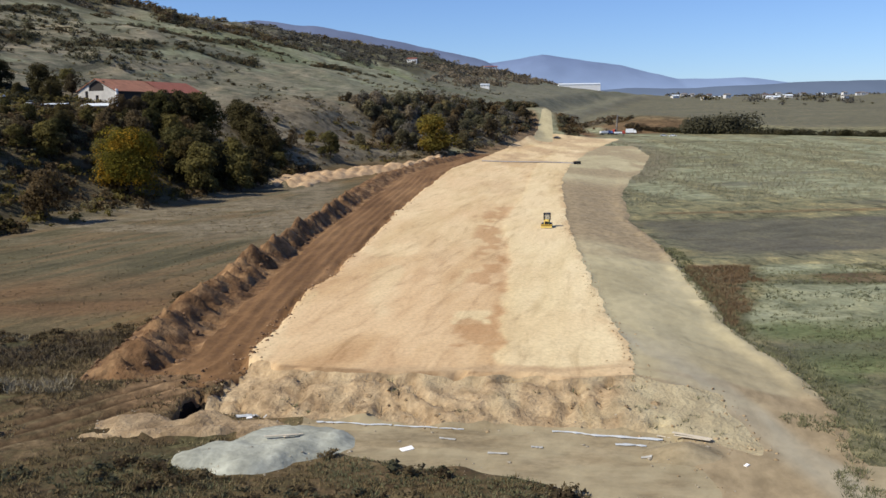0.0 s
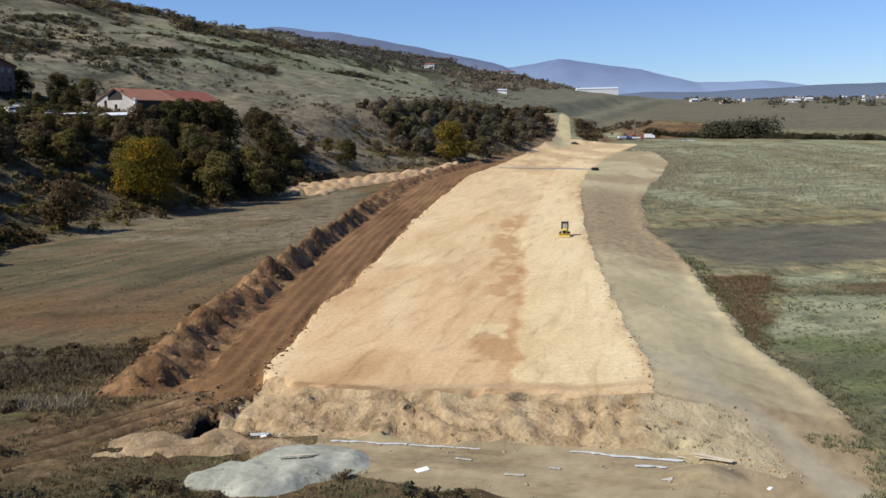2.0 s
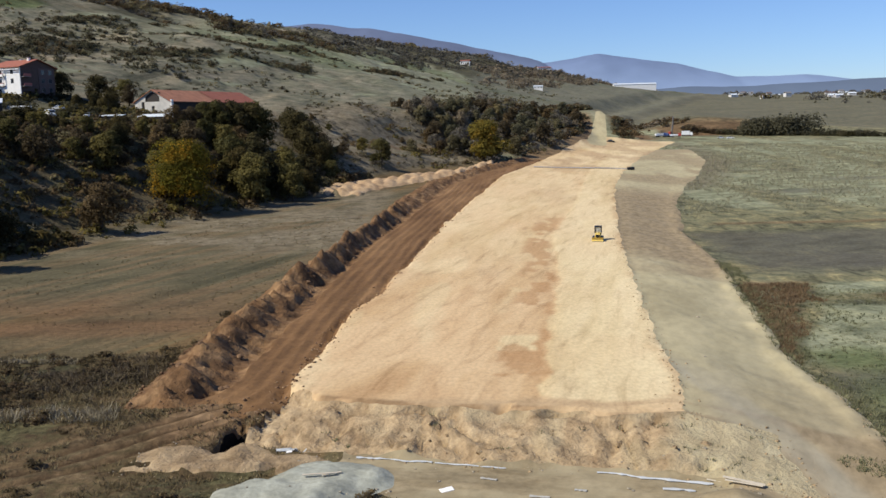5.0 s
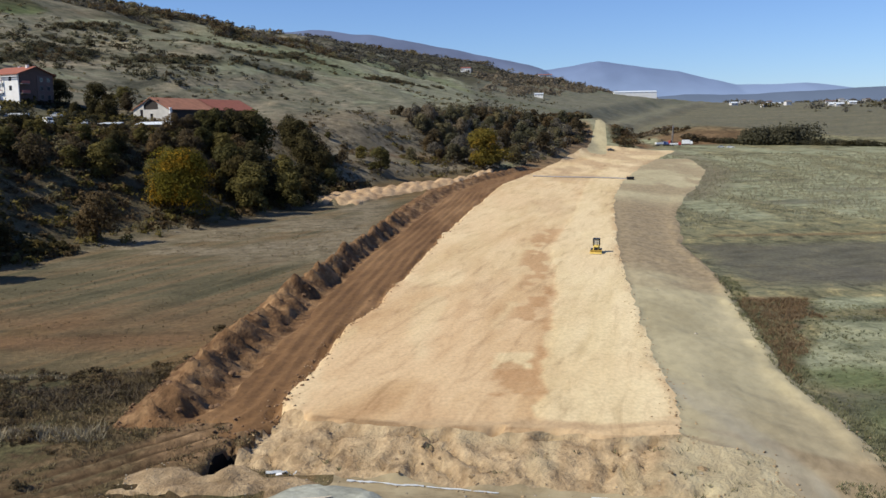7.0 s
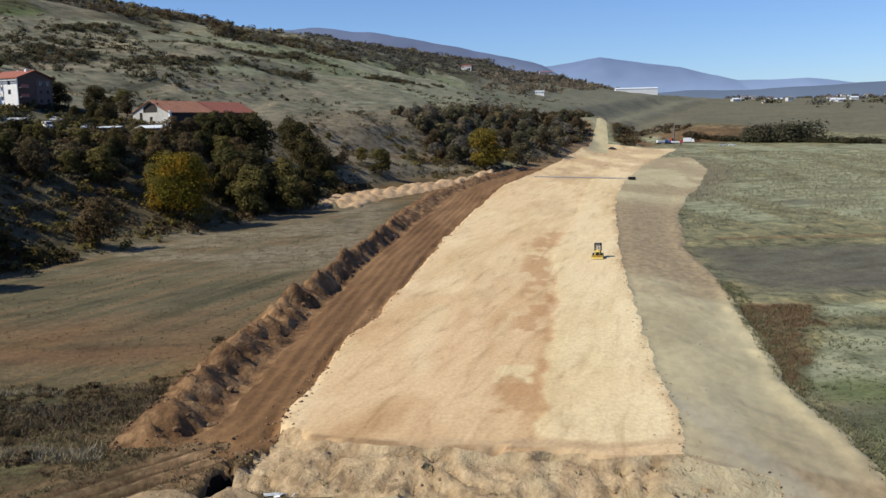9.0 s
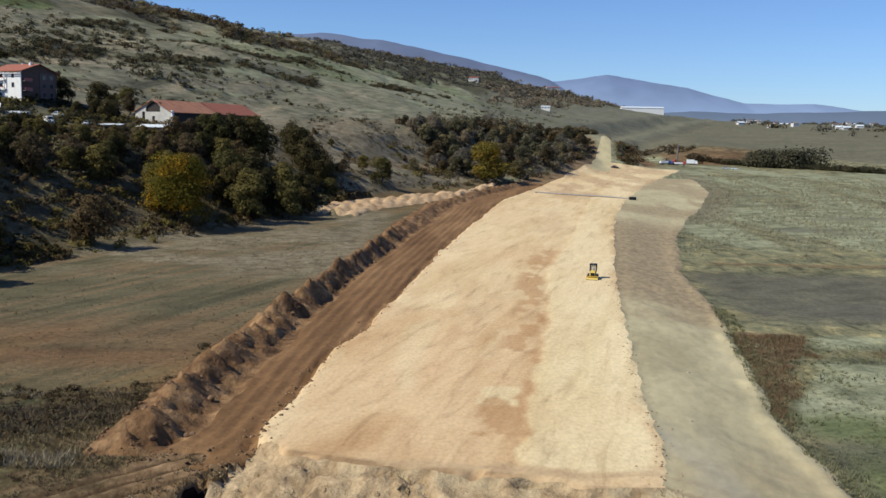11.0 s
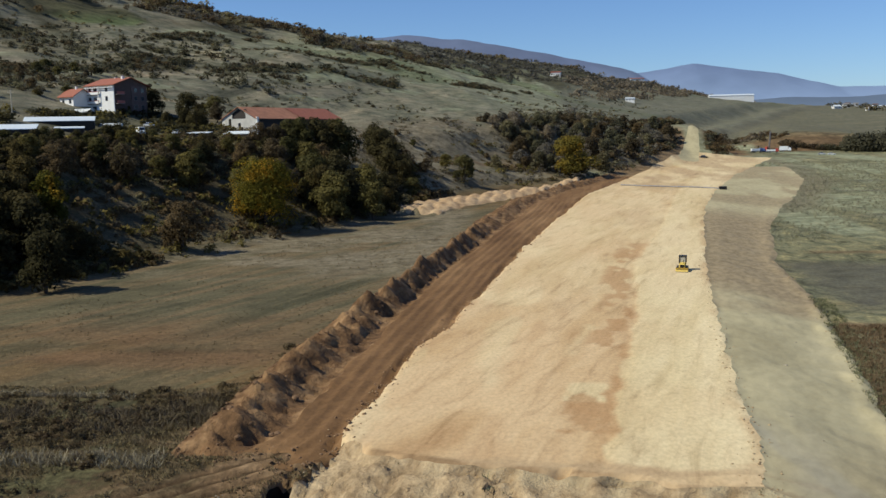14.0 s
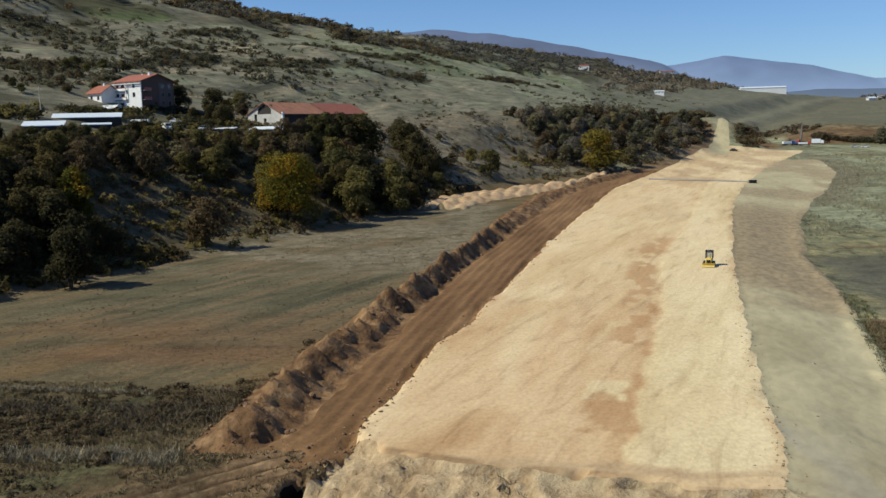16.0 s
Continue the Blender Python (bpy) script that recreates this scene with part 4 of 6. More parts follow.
def tree_lobes(rng, h, w, low, many):
    out = []
    for i in range(many):
        a, f = rng.random() * 6.283, rng.random() ** 0.6
        zz = low + (h - low) * (0.12 + 0.72 * rng.random())
        wide = math.sin(math.pi * min(1, max(0.12, (zz - low) / (h - low) * 0.8 + 0.18)))
        rr = (0.11 + 0.12 * rng.random()) * w
        out.append((math.cos(a) * f * w * 0.41 * wide, math.sin(a) * f * w * 0.41 * wide, zz, rr, rr, rr * (0.7 + 0.35 * rng.random())))
    out.append((0, 0, low + (h - low) * 0.46, w * 0.27, w * 0.27, (h - low) * 0.36))
    out.append((0, 0, h * 0.86, w * 0.2, w * 0.2, h * 0.14))
    return out


def make_tree(seed, h, w, low, leaves, material, size, many=9):
    """One tree at the origin: a tapered trunk with limbs, and a leafy crown."""
    rng = np.random.default_rng(seed)
    root = thing("tree" if h > 4 else "shrub", pose(0, 0, -500), "", "tree" if h > 4 else "shrub")
    lobes = tree_lobes(rng, h, w, low, many)
    bm = bmesh.new()
    cyl(bm, (0, 0, -0.4), (0.08 * w * (rng.random() - 0.5), 0, h * 0.45), 0.035 * h, 0.02 * h, 8)
    cyl(bm, (0, 0, h * 0.42), (0.1 * w * (rng.random() - 0.5), 0.1, h * 0.85), 0.02 * h, 0.006 * h, 6)
    for x, y, z, *_ in lobes[:6]:
        cyl(bm, (0, 0, h * (0.2 + 0.25 * rng.random())), (x, y, z), 0.013 * h, 0.004 * h, 5)
    part("trunk", bm, BARK, root)
    crown = leafy("crown", *leaf_cloud(rng, lobes, leaves, size), material)
    crown.parent = root
    return root


TREES = {
    "olive": [make_tree(11 + i, 12, 11, 0.6, 4300, OLIVE, 0.30, 20) for i in range(4)],
    "dark": [make_tree(31 + i, 12, 11.5, 0.4, 4300, DARKGREEN, 0.30, 20) for i in range(4)],
    "bronze": [make_tree(51 + i, 10, 9.5, 0.6, 3600, BRONZE, 0.25, 18) for i in range(3)],
    "gold": [make_tree(71, 17, 21, 0.8, 24000, GOLD, 0.20, 40), make_tree(72, 12, 10, 1.6, 5200, GOLD, 0.26, 18)],
    "orange": [make_tree(81, 18, 18, 0.6, 7000, ORANGE, 0.36, 26)],
    "far_olive": [make_tree(111 + i, 12, 12, 0.4, 2600, FAROLIVE, 0.40, 18) for i in range(3)],
    "far_dark": [make_tree(131 + i, 12, 12, 0.3, 2600, FARDARK, 0.40, 18) for i in range(3)],
    "far_bronze": [make_tree(151 + i, 11, 11, 0.4, 2400, BRONZE, 0.36, 16) for i in range(3)],
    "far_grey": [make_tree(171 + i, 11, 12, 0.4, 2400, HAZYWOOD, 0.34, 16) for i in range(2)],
    "bush": [make_tree(91 + i, 3.4, 4.6, 0.0, 1300, (OLIVE, BRONZE, DARKGREEN)[i % 3], 0.17, 11) for i in range(5)],
}
BASES = {"olive": 12, "dark": 12, "bronze": 10, "orange": 18, "far_olive": 12, "far_dark": 12, "far_bronze": 11, "far_grey": 11, "bush": 3.4}
TREE_LABELS = {
    "olive": "rounded olive-green tree with small leaves", "dark": "dense dark green tree of the thicket",
    "bronze": "thin brown half-bare autumn tree", "gold": "broad golden-green autumn tree",
    "orange": "bright orange-yellow autumn tree", "far_olive": "rounded olive-green tree with fine leaves", "far_dark": "dense dark green tree of the belt",
    "far_bronze": "thin brown half-bare tree of the belt", "far_grey": "bare grey twiggy tree of the belt", "bush": "low rounded shrub on dry grass"}
planted = []


def plant(kind, x, y, h, rng, group, wide=1.0):
    src = TREES[kind][int(rng.integers(len(TREES[kind])))] if kind != "gold" else TREES["gold"][0 if h > 15 else 1]
    s = h / (BASES[kind] if kind in BASES else (17 if src is TREES["gold"][0] else 12))
    t = copy_thing(src, pose(x, y, ground_z(x, y) - 0.1, 0, 0, float(rng.random() * 360)))
    t.scale = (s * wide, s * wide, s)
    planted.append((x, y))
    tagged(t, TREE_LABELS[kind], "shrub" if kind == "bush" else "tree", group)
    return t


rng = np.random.default_rng(5)
# trees that stand out by themselves
for kind, x, y, h, wide in [("gold", -69.5, 238, 18.0, 1.0), ("bronze", -78.5, 203, 11.5, 1.05), ("orange", 19.5, 408, 18.5, 1.2), ("olive", -46.0, 268, 11.5, 1.0),
                            ("gold", -101, 187, 13.0, 0.9), ("olive", -42.0, 318, 9.0, 1.0), ("olive", -25.0, 352, 10.5, 0.95), ("olive", -55.5, 256, 15.0, 1.0),
                            ("dark", -86, 158, 11.5, 1.0), ("dark", -97, 172, 13.0, 1.1), ("dark", -57.0, 272, 16.0, 1.15), ("dark", -117, 306, 10.0, 1.0), ("olive", -69, 281, 10.0, 1.1), ("dark", -61, 288, 11.5, 1.1), ("olive", -53, 294, 11.0, 1.1), ("olive", -50, 284, 13.0, 1.0),
                            ("dark", -60, 264, 14.0, 1.0), ("olive", -64, 270, 13.0, 1.0), ("dark", -46, 290, 11.0, 1.1), ("bronze", -77, 272, 9.0, 1.2), ("dark", -44, 279, 9.0, 1.0),
                            ("dark", -129.5, 308, 8.5, 1.0), ("olive", -54, 338, 10.0, 1.1), ("bronze", -50, 331, 11.0, 1.2), ("dark", -59, 344, 9.0, 1.1), ("bronze", -45, 329, 9.0, 1.2), ("dark", -43.5, 316, 10.5, 1.0), ("dark", -49, 321, 13.0, 1.1), ("olive", -40, 309, 8.0, 1.1), ("dark", -55, 327, 12.0, 1.1)]:
    plant(kind, x, y, h, rng, "trees at the foot of the bank", wide)


for kind, x, y, up in [("olive", -77, 291, 32.5), ("dark", -70, 297, 33.0), ("olive", -63, 303, 32.5), ("bronze", -84, 283, 31.5), ("olive", -73.5, 293, 33.0), ("dark", -66, 300, 32.0), ("bronze", -80.5, 288, 31.0)]:
    plant(kind, x, y, max(4.0, up - ground_z(x, y)), rng, "trees before the barn")


def belt(n, y0, y1, u0, u1, kinds, h0, h1, gap, group, seed, keep=None, top=999):
    """Trees strewn along a stretch of the bank, between two distances up the slope."""
    r = np.random.default_rng(seed)
    done = tries = 0
    while done < n and tries < n * 30:
        tries += 1
        y, u = y0 + (y1 - y0) * r.random(), u0 + (u1 - u0) * r.random()
        x = (0.36 * y - foot_shift(y) - u) / 0.933
        if min(((x - a) ** 2 + (y - b) ** 2 for a, b in planted), default=99) < gap * gap or (keep and not keep(x, y)):
            continue
        tall = min(h0 + (h1 - h0) * r.random(), top - ground_z(x, y) + 2.0 * r.random())
        if tall < 1.8:
            continue
        plant(kinds[int(r.integers(len(kinds)))], x, y, tall, r, group)
        done += 1


clear = lambda x, y: not (176 < y < 236 and uphill(x, y) < 170)
belt(46, 118, 182, 148, 180, ["dark"], 8.0, 13.5, 4.0, "thicket on the bank", 201, None, 26.0)
belt(58, 176, 298, 150, 192, ["dark", "bronze", "olive", "bronze", "olive"], 5.5, 11.0, 4.6, "thicket on the bank", 212, clear, 26.5)
belt(24, 90, 190, 172, 215, ["dark"], 8, 12, 6, "thicket on the bank", 202, None, 27.0)
belt(44, 196, 285, 180, 197, ["bush", "bronze", "olive", "dark"], 3.2, 5.5, 3.0, "hedge below the sheds", 209, lambda x, y: (y < 262 or x > -112) and not -108 < x < -86, 31.0)
for kind, x, y, h in [("bush", -50, 390, 3.0), ("olive", -33, 357, 6.0), ("bush", -28, 349, 3.4), ("far_olive", -15, 400, 6.5), ("bush", -20, 420, 2.8), ("far_bronze", -2, 413, 6.0), ("bush", -58, 394, 2.4), ("bush", -44, 338, 3.2), ("bronze", -39, 341, 5.5), ("bush", -24, 372, 3.0)]:
    plant(kind, x, y, h, rng, "bushes on the open bank")
wood = lambda x, y: 5 - 0.52 * (y - 404) < x < road_l(y) - 7 and not (y < 424 and abs(x - 19.5 - (y - 408) * 0.05) < 10)
belt(96, 404, 585, 141, 232, ["far_dark", "far_olive", "far_bronze", "far_grey", "far_olive", "far_grey", "far_olive", "far_bronze"], 6.0, 10.5, 4.6, "belt of trees above the road", 204, wood, 36.5)
belt(15, 285, 330, 205, 250, ["dark", "bronze", "olive"], 4.0, 8.0, 6.0, "trees among the houses", 206, lambda x, y: not (x < -120 and y < 312) and (y > 312 + (x + 88) * -0.5 or (-120 < x < -108 and y > 284)))
belt(26, 270, 372, 250, 315, ["bush", "bronze", "bush"], 2.5, 5.0, 6.0, "shrubs on the hillside", 210, lambda x, y: x < -150)
for src in [t for k in TREES.values() for t in k]:
    for o in (*src.children_recursive, src):
        bpy.data.objects.remove(o)


off_tracks = lambda x, y: (np.abs((x + 25) * 0.75 - (y - 75)) > 3.2) | (x < -40) | (fbm(x, y, 2.5, 2, 252) > 0.25)


def scrub(name, n, size, x0, x1, y0, y1, keep, materials, seed, label, fine=1):
    """Far scrub and woods: many small leafy clumps in one mesh for each colour."""
    r = np.random.default_rng(seed)
    x, y = x0 + (x1 - x0) * r.random(n * 25), y0 + (y1 - y0) * r.random(n * 25)
    ok = np.nonzero(keep(x, y))[0][:n]
    x, y = x[ok], y[ok]
    z = height(x, y)
    for mi, material in enumerate(materials):
        vs, fs, ns, base = [], [], [], 0
        for px, py, pz in zip(x[mi::len(materials)], y[mi::len(materials)], z[mi::len(materials)]):
            s = size * (0.5 + 1.1 * r.random() ** 2)
            lob = [(px + s * 0.7 * r.normal(), py + s * 0.5 * r.normal(), pz + s * 0.35, s * (0.5 + 0.5 * r.random()), s * 0.6, s * (0.45 + 0.35 * r.random())) for _ in range(3)]
            v, f, nv = leaf_cloud(r, lob, 54 * fine, s * 0.24 / math.sqrt(fine))
            vs.append(v)
            ns.append(nv)
            fs.append(f + base)
            base += len(v)
        tagged(leafy(name, np.concatenate(vs), np.concatenate(fs), np.concatenate(ns), material), label, "scrub", "", "stuff")


scrub("hedgerow", 1550, 1.5, -330, 120, 295, 900, lambda x, y: hedge_bands(x, y) > 0.55, (FAROLIVE, BRONZE, FARDARK), 61, "dark bushes along overgrown terrace edges", 2)
scrub("hill_scrub", 1050, 1.1, -360, 200, 300, 1000, lambda x, y: (uphill(x, y) > 215) & (uphill(x, y) < 440) & (fbm(x, y, 45, 4, 226) > 0.05), (FARDARK, BRONZE, FAROLIVE), 65, "scattered dark scrub on the grassy hillside")
on_patch = lambda x, y: (x > -276) & (x < -210) & (y > 458) & (y < 518) & (uphill(x, y) > 414) & (uphill(x, y) < 462)
wood_edge = line([(420, 430), (560, 420), (720, 375), (1000, 348), (1500, 312)])
wooded = lambda x, y, lo, hi: (uphill(x, y) > lo - 420 + wood_edge(y) + 45 * fbm(x, y, 90, 3, 220)) & (uphill(x, y) < hi) & ~on_patch(x, y)
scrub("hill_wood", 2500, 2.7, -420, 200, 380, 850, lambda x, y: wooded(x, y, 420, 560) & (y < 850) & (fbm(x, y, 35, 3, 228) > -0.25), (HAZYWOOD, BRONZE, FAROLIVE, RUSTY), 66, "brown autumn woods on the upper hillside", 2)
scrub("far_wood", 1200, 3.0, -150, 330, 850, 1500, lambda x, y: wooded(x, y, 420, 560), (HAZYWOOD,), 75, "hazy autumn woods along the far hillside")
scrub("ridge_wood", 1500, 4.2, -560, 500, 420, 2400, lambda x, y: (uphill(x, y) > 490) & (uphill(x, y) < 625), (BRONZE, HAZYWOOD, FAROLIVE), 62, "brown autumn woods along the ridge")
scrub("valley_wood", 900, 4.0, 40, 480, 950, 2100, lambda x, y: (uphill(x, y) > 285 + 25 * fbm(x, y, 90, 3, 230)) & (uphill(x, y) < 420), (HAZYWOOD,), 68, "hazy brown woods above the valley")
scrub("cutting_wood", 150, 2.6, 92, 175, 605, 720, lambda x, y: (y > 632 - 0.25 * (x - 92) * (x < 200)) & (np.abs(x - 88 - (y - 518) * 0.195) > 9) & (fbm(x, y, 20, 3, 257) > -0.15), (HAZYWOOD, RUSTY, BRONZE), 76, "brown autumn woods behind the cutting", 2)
scrub("cutting_scrub", 420, 2.4, 60, 150, 500, 625, lambda x, y: (np.abs(x - 88 - (y - 518) * 0.195) > 8) & (fbm(x, y, 9, 3, 247) > -0.1) & (x > road_l(y) - 24) & ((x < road_l(y) - 4) | ((y > 545) & (x < 116))), (BRONZE, RUSTY, FAROLIVE), 69, "brown scrub round the cutting", 2)
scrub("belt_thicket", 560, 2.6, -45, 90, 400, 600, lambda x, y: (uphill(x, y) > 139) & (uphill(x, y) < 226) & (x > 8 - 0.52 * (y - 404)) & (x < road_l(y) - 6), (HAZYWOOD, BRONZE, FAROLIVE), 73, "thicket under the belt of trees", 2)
scrub("slope_scrub", 760, 1.6, -330, -112, 285, 480, lambda x, y: (uphill(x, y) > 232) & ~((x > -165) & (x < -122) & (y < 322)) & (uphill(x, y) < 400) & (fbm(x, y * 1.4, 28, 4, 221) > 0.05 - 0.3 * (x < -0.5 * y)), (FAROLIVE, BRONZE, FARDARK), 74, "dry scrub on the slope behind the houses")
scrub("yard_scrub", 420, 1.5, -172, -84, 232, 306, lambda x, y: (uphill(x, y) > 199) & (uphill(x, y) < 232) & (fbm(x, y, 8, 2, 258) > -0.1) & (np.abs(uphill(x, y) - 213) > 3) & ~((x < -150) & (y > 280)) & ~((x + 133 + 0.4 * (y - 250) < 12) & (x + 133 + 0.4 * (y - 250) > -12) & (y < 258)), (DARKGREEN, FARDARK, OLIVE), 77, "dark bushes round the yard")
scrub("bank_edge", 420, 1.9, -75, -15, 292, 360, lambda x, y: (uphill(x, y) > 146) & (uphill(x, y) < 208) & (y < 318 + 12 * fbm(x, y, 12, 2, 229) + 0.8 * (x + 40)), (BRONZE, DARKGREEN, FARDARK), 67, "dark shrubs at the edge of the open bank")
scrub("thicket_scrub", 420, 2.0, -150, -78, 105, 195, lambda x, y: (uphill(x, y) > 143) & (uphill(x, y) < 185), (DARKGREEN,), 70, "dark undergrowth of the thicket")
scrub("bank_brush", 1250, 1.15, -135, -35, 165, 305, lambda x, y: (uphill(x, y) > 144) & (uphill(x, y) < 200) & (fbm(x, y, 13, 3, 259) > -0.28 + 0.3 * smooth((180 - uphill(x, y)) / 20)), (BRONZE, FAROLIVE, RUSTY), 78, "tangled dark brush on the shaded bank")
scrub("berm_brush", 70, 0.42, -40, -18, 84, 128, lambda x, y: (np.abs(x - berm_o(y) + 1.6) < 1.4) & (fbm(x, y, 9, 2, 260) > 0.1), (BRONZE, DRYWEED), 79, "grey uprooted brush along the foot of the berm", 2)
scrub("front_tussocks", 520, 0.5, -40, 14, 43, 63, lambda x, y: (earthworks(x, y)[1] == 0) & (fbm(x, y, 5, 4, 264) > -0.05), (DRYWEED, RUSTY, FAROLIVE), 83, "coarse olive and straw tussocks below the track")
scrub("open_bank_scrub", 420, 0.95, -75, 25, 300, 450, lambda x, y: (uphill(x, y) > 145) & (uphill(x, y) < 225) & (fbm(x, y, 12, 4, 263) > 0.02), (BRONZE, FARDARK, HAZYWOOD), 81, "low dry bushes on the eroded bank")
scrub("tussocks", 1500, 0.42, -80, -13, 46, 99, lambda x, y: off_tracks(x, y) & (x < berm_o(np.maximum(y, 78)) - 1) & (fbm(x, y, 6, 4, 261) > 0.0), (RUSTY, DRYWEED, BRONZE), 80, "brown and olive tussocks of coarse dead grass")
scrub("bank_scrub", 1000, 1.4, -130, 20, 110, 480, lambda x, y: (uphill(x, y) > 142) & (uphill(x, y) < 200) & ((y < 300) | (fbm(x, y, 11, 2, 227) > 0.24)), (BRONZE, OLIVE), 63, "low brown scrub on the bank")
row_y = line([(172, 628), (200, 612), (230, 585), (260, 553), (290, 518), (322, 478)])
scrub("row_scrub", 110, 1.7, 166, 200, 590, 635, lambda x, y: np.abs(y - row_y(x)) < 5, (RUSTY, BRONZE), 82, "low brown bushes at the end of the tree row", 2)
scrub("tree_row", 460, 2.6, 190, 326, 470, 635, lambda x, y: (np.abs(y - row_y(x) - 4 * fbm(x, y, 20, 2, 249)) < 5) & (fbm(x, y, 16, 2, 250) > -0.45), (FARDARK, DARKGREEN, FARDARK), 71, "row of dark autumn trees beyond the field", 4)
scrub("tree_row", 60, 8.0, 206, 229, 570, 622, lambda x, y: np.abs(y - row_y(x)) < 5 - 0.25 * np.abs(x - 219), (FARDARK,), 72, "taller dark trees in the row", 14)
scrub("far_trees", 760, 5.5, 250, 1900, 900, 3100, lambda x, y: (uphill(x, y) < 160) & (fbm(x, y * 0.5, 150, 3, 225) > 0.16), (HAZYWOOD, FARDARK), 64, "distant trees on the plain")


# ---- grass ----
def grass_material(name, c0, c1):
    m, nt, p = nodes_of(name)
    g = nt.nodes.new("ShaderNodeNewGeometry")
    nt.links.new(ramp(nt, g.outputs["Random Per Island"], [(0, c0), (1, c1)]), p.inputs["Base Color"])
    p.inputs["Roughness"].default_value, p.inputs["Specular IOR Level"].default_value = 0.9, 0.1
    return m


STRAW = grass_material("straw", (0.15, 0.115, 0.058), (0.27, 0.215, 0.115))
DRYGRASS = grass_material("dry_grass", (0.11, 0.08, 0.04), (0.23, 0.175, 0.09))
GREENGRASS = grass_material("weeds", (0.085, 0.088, 0.045), (0.19, 0.185, 0.10))
REED = grass_material("reed", (0.24, 0.20, 0.125), (0.40, 0.34, 0.225))


def grass(name, n, x0, x1, y0, y1, h0, h1, keep, material, seed, label, spread=0.22, blades=7, zones=(0,)):
    r = np.random.default_rng(seed)
    x, y = x0 + (x1 - x0) * r.random(n * 5), y0 + (y1 - y0) * r.random(n * 5)
    ok = np.nonzero(keep(x, y) & np.isin(earthworks(x, y)[1], zones))[0][:n]
    x, y = x[ok], y[ok]
    n = len(x)
    if n == 0:
        return
    z = height(x, y)
    bx, by, bz = (np.repeat(v, blades) for v in (x, y, z))
    k = n * blades
    hh = h0 + (h1 - h0) * np.repeat(r.random(n), blades) * (0.6 + 0.4 * r.random(k))
    a, sp = r.random(k) * 6.283, spread * r.random(k)
    px, py = bx + np.cos(a) * sp, by + np.sin(a) * sp
    lean = hh * (0.3 + 0.8 * r.random(k))
    wd = (0.02 + 0.03 * r.random(k)) * np.clip(by / 110, 1, 1.7)
    ta = r.random(k) * 3.14
    v0 = np.stack([px - np.cos(ta) * wd, py - np.sin(ta) * wd, bz - 0.05], -1)
    v1 = np.stack([px + np.cos(ta) * wd, py + np.sin(ta) * wd, bz - 0.05], -1)
    v2 = np.stack([px + np.cos(a) * lean, py + np.sin(a) * lean, bz + hh], -1)
    v = np.stack([v0, v1, v2], 1).reshape(-1, 3)
    tagged(new(name, mesh_of(name, v, np.arange(3 * k).reshape(-1, 3), material, 3)), label, "grass", "", "stuff")


near_left = lambda x, y: (x < -14) & off_tracks(x, y) & (fbm(x, y, 6, 2, 231) > -0.25)
grass("dry_grass", 8000, -75, -12, 48, 100, 0.15, 0.5, near_left, DRYGRASS, 71, "tangled brown dry grass")
grass("straw_grass", 4500, -75, -12, 48, 100, 0.12, 0.45, lambda x, y: (fbm(x, y, 7, 3, 232) > 0.12) & off_tracks(x, y), STRAW, 72, "straw-coloured dry grass")
grass("front_grass", 2600, -30, 26, 46, 62, 0.1, 0.35, lambda x, y: fbm(x, y, 4, 2, 233) > -0.2, DRYGRASS, 73, "rough dry grass below the track")
grass("weeds", 2400, -30, 26, 46, 62, 0.1, 0.32, lambda x, y: fbm(x, y, 5, 2, 234) > 0.05, GREENGRASS, 74, "green weeds among dry grass")
grass("dead_weeds", 1300, -85, -28, 82, 98, 0.3, 0.9, lambda x, y: fbm(x, y, 5, 4, 241) - 0.05 * np.abs(y - 90) > -0.12 + 0.25 * (np.sin(x * 7.1 + y * 3.3) > 0), grass_material("dead_weed", (0.095, 0.075, 0.05), (0.20, 0.155, 0.095)), 81, "dark brown dead weeds in clumps", 0.4)
grass("reeds", 420, -62, -30, 75, 82, 0.5, 1.1, lambda x, y: np.abs(y - 77.5 - 0.04 * (x + 45) - 1.2 * fbm(x, y, 9, 2, 235)) < 1.1, REED, 75, "band of pale bleached reeds")
grass("reeds", 500, -75, -41, 93, 99, 0.3, 0.7, lambda x, y: np.abs(y - 96.6 + 0.05 * (x + 50)) < 0.5, REED, 76, "thin row of bleached stalks")
grass("slope_weeds", 70, -15, 24, 62, 80, 0.15, 0.4, lambda x, y: fbm(x, y, 3, 3, 244) > 0.15, GREENGRASS, 82, "sparse green weeds on the end slope", 0.3, 9, (4,))
grass("edge_grass", 2600, 24, 56, 46, 160, 0.2, 0.5, lambda x, y: np.abs(x - pale_r(y) - 0.8) < 1.8, GREENGRASS, 83, "weeds along the foot of the slope", 0.3, 7, (0, 5))
grass("slope_foot_weeds", 420, 23, 35, 48, 67, 0.12, 0.35, lambda x, y: (fbm(x, y, 3.5, 3, 253) > 0.1) & (x > 27 + 0.12 * (y - 55)), GREENGRASS, 84, "sparse weeds at the foot of the slope", 0.3, 7, (5, 6))
grass("field_tufts", 1000, -80, -20, 98, 230, 0.1, 0.3, lambda x, y: (fbm(x, y, 12, 3, 236) > -0.2) & (uphill(x, y) < 150), DRYGRASS, 77, "dry tufts on the stubble field")
grass("field_weeds", 4200, 26, 85, 48, 140, 0.12, 0.4, lambda x, y: fbm(x, y, 8, 3, 237) > -0.1, GREENGRASS, 78, "green weeds at the edge of the field")
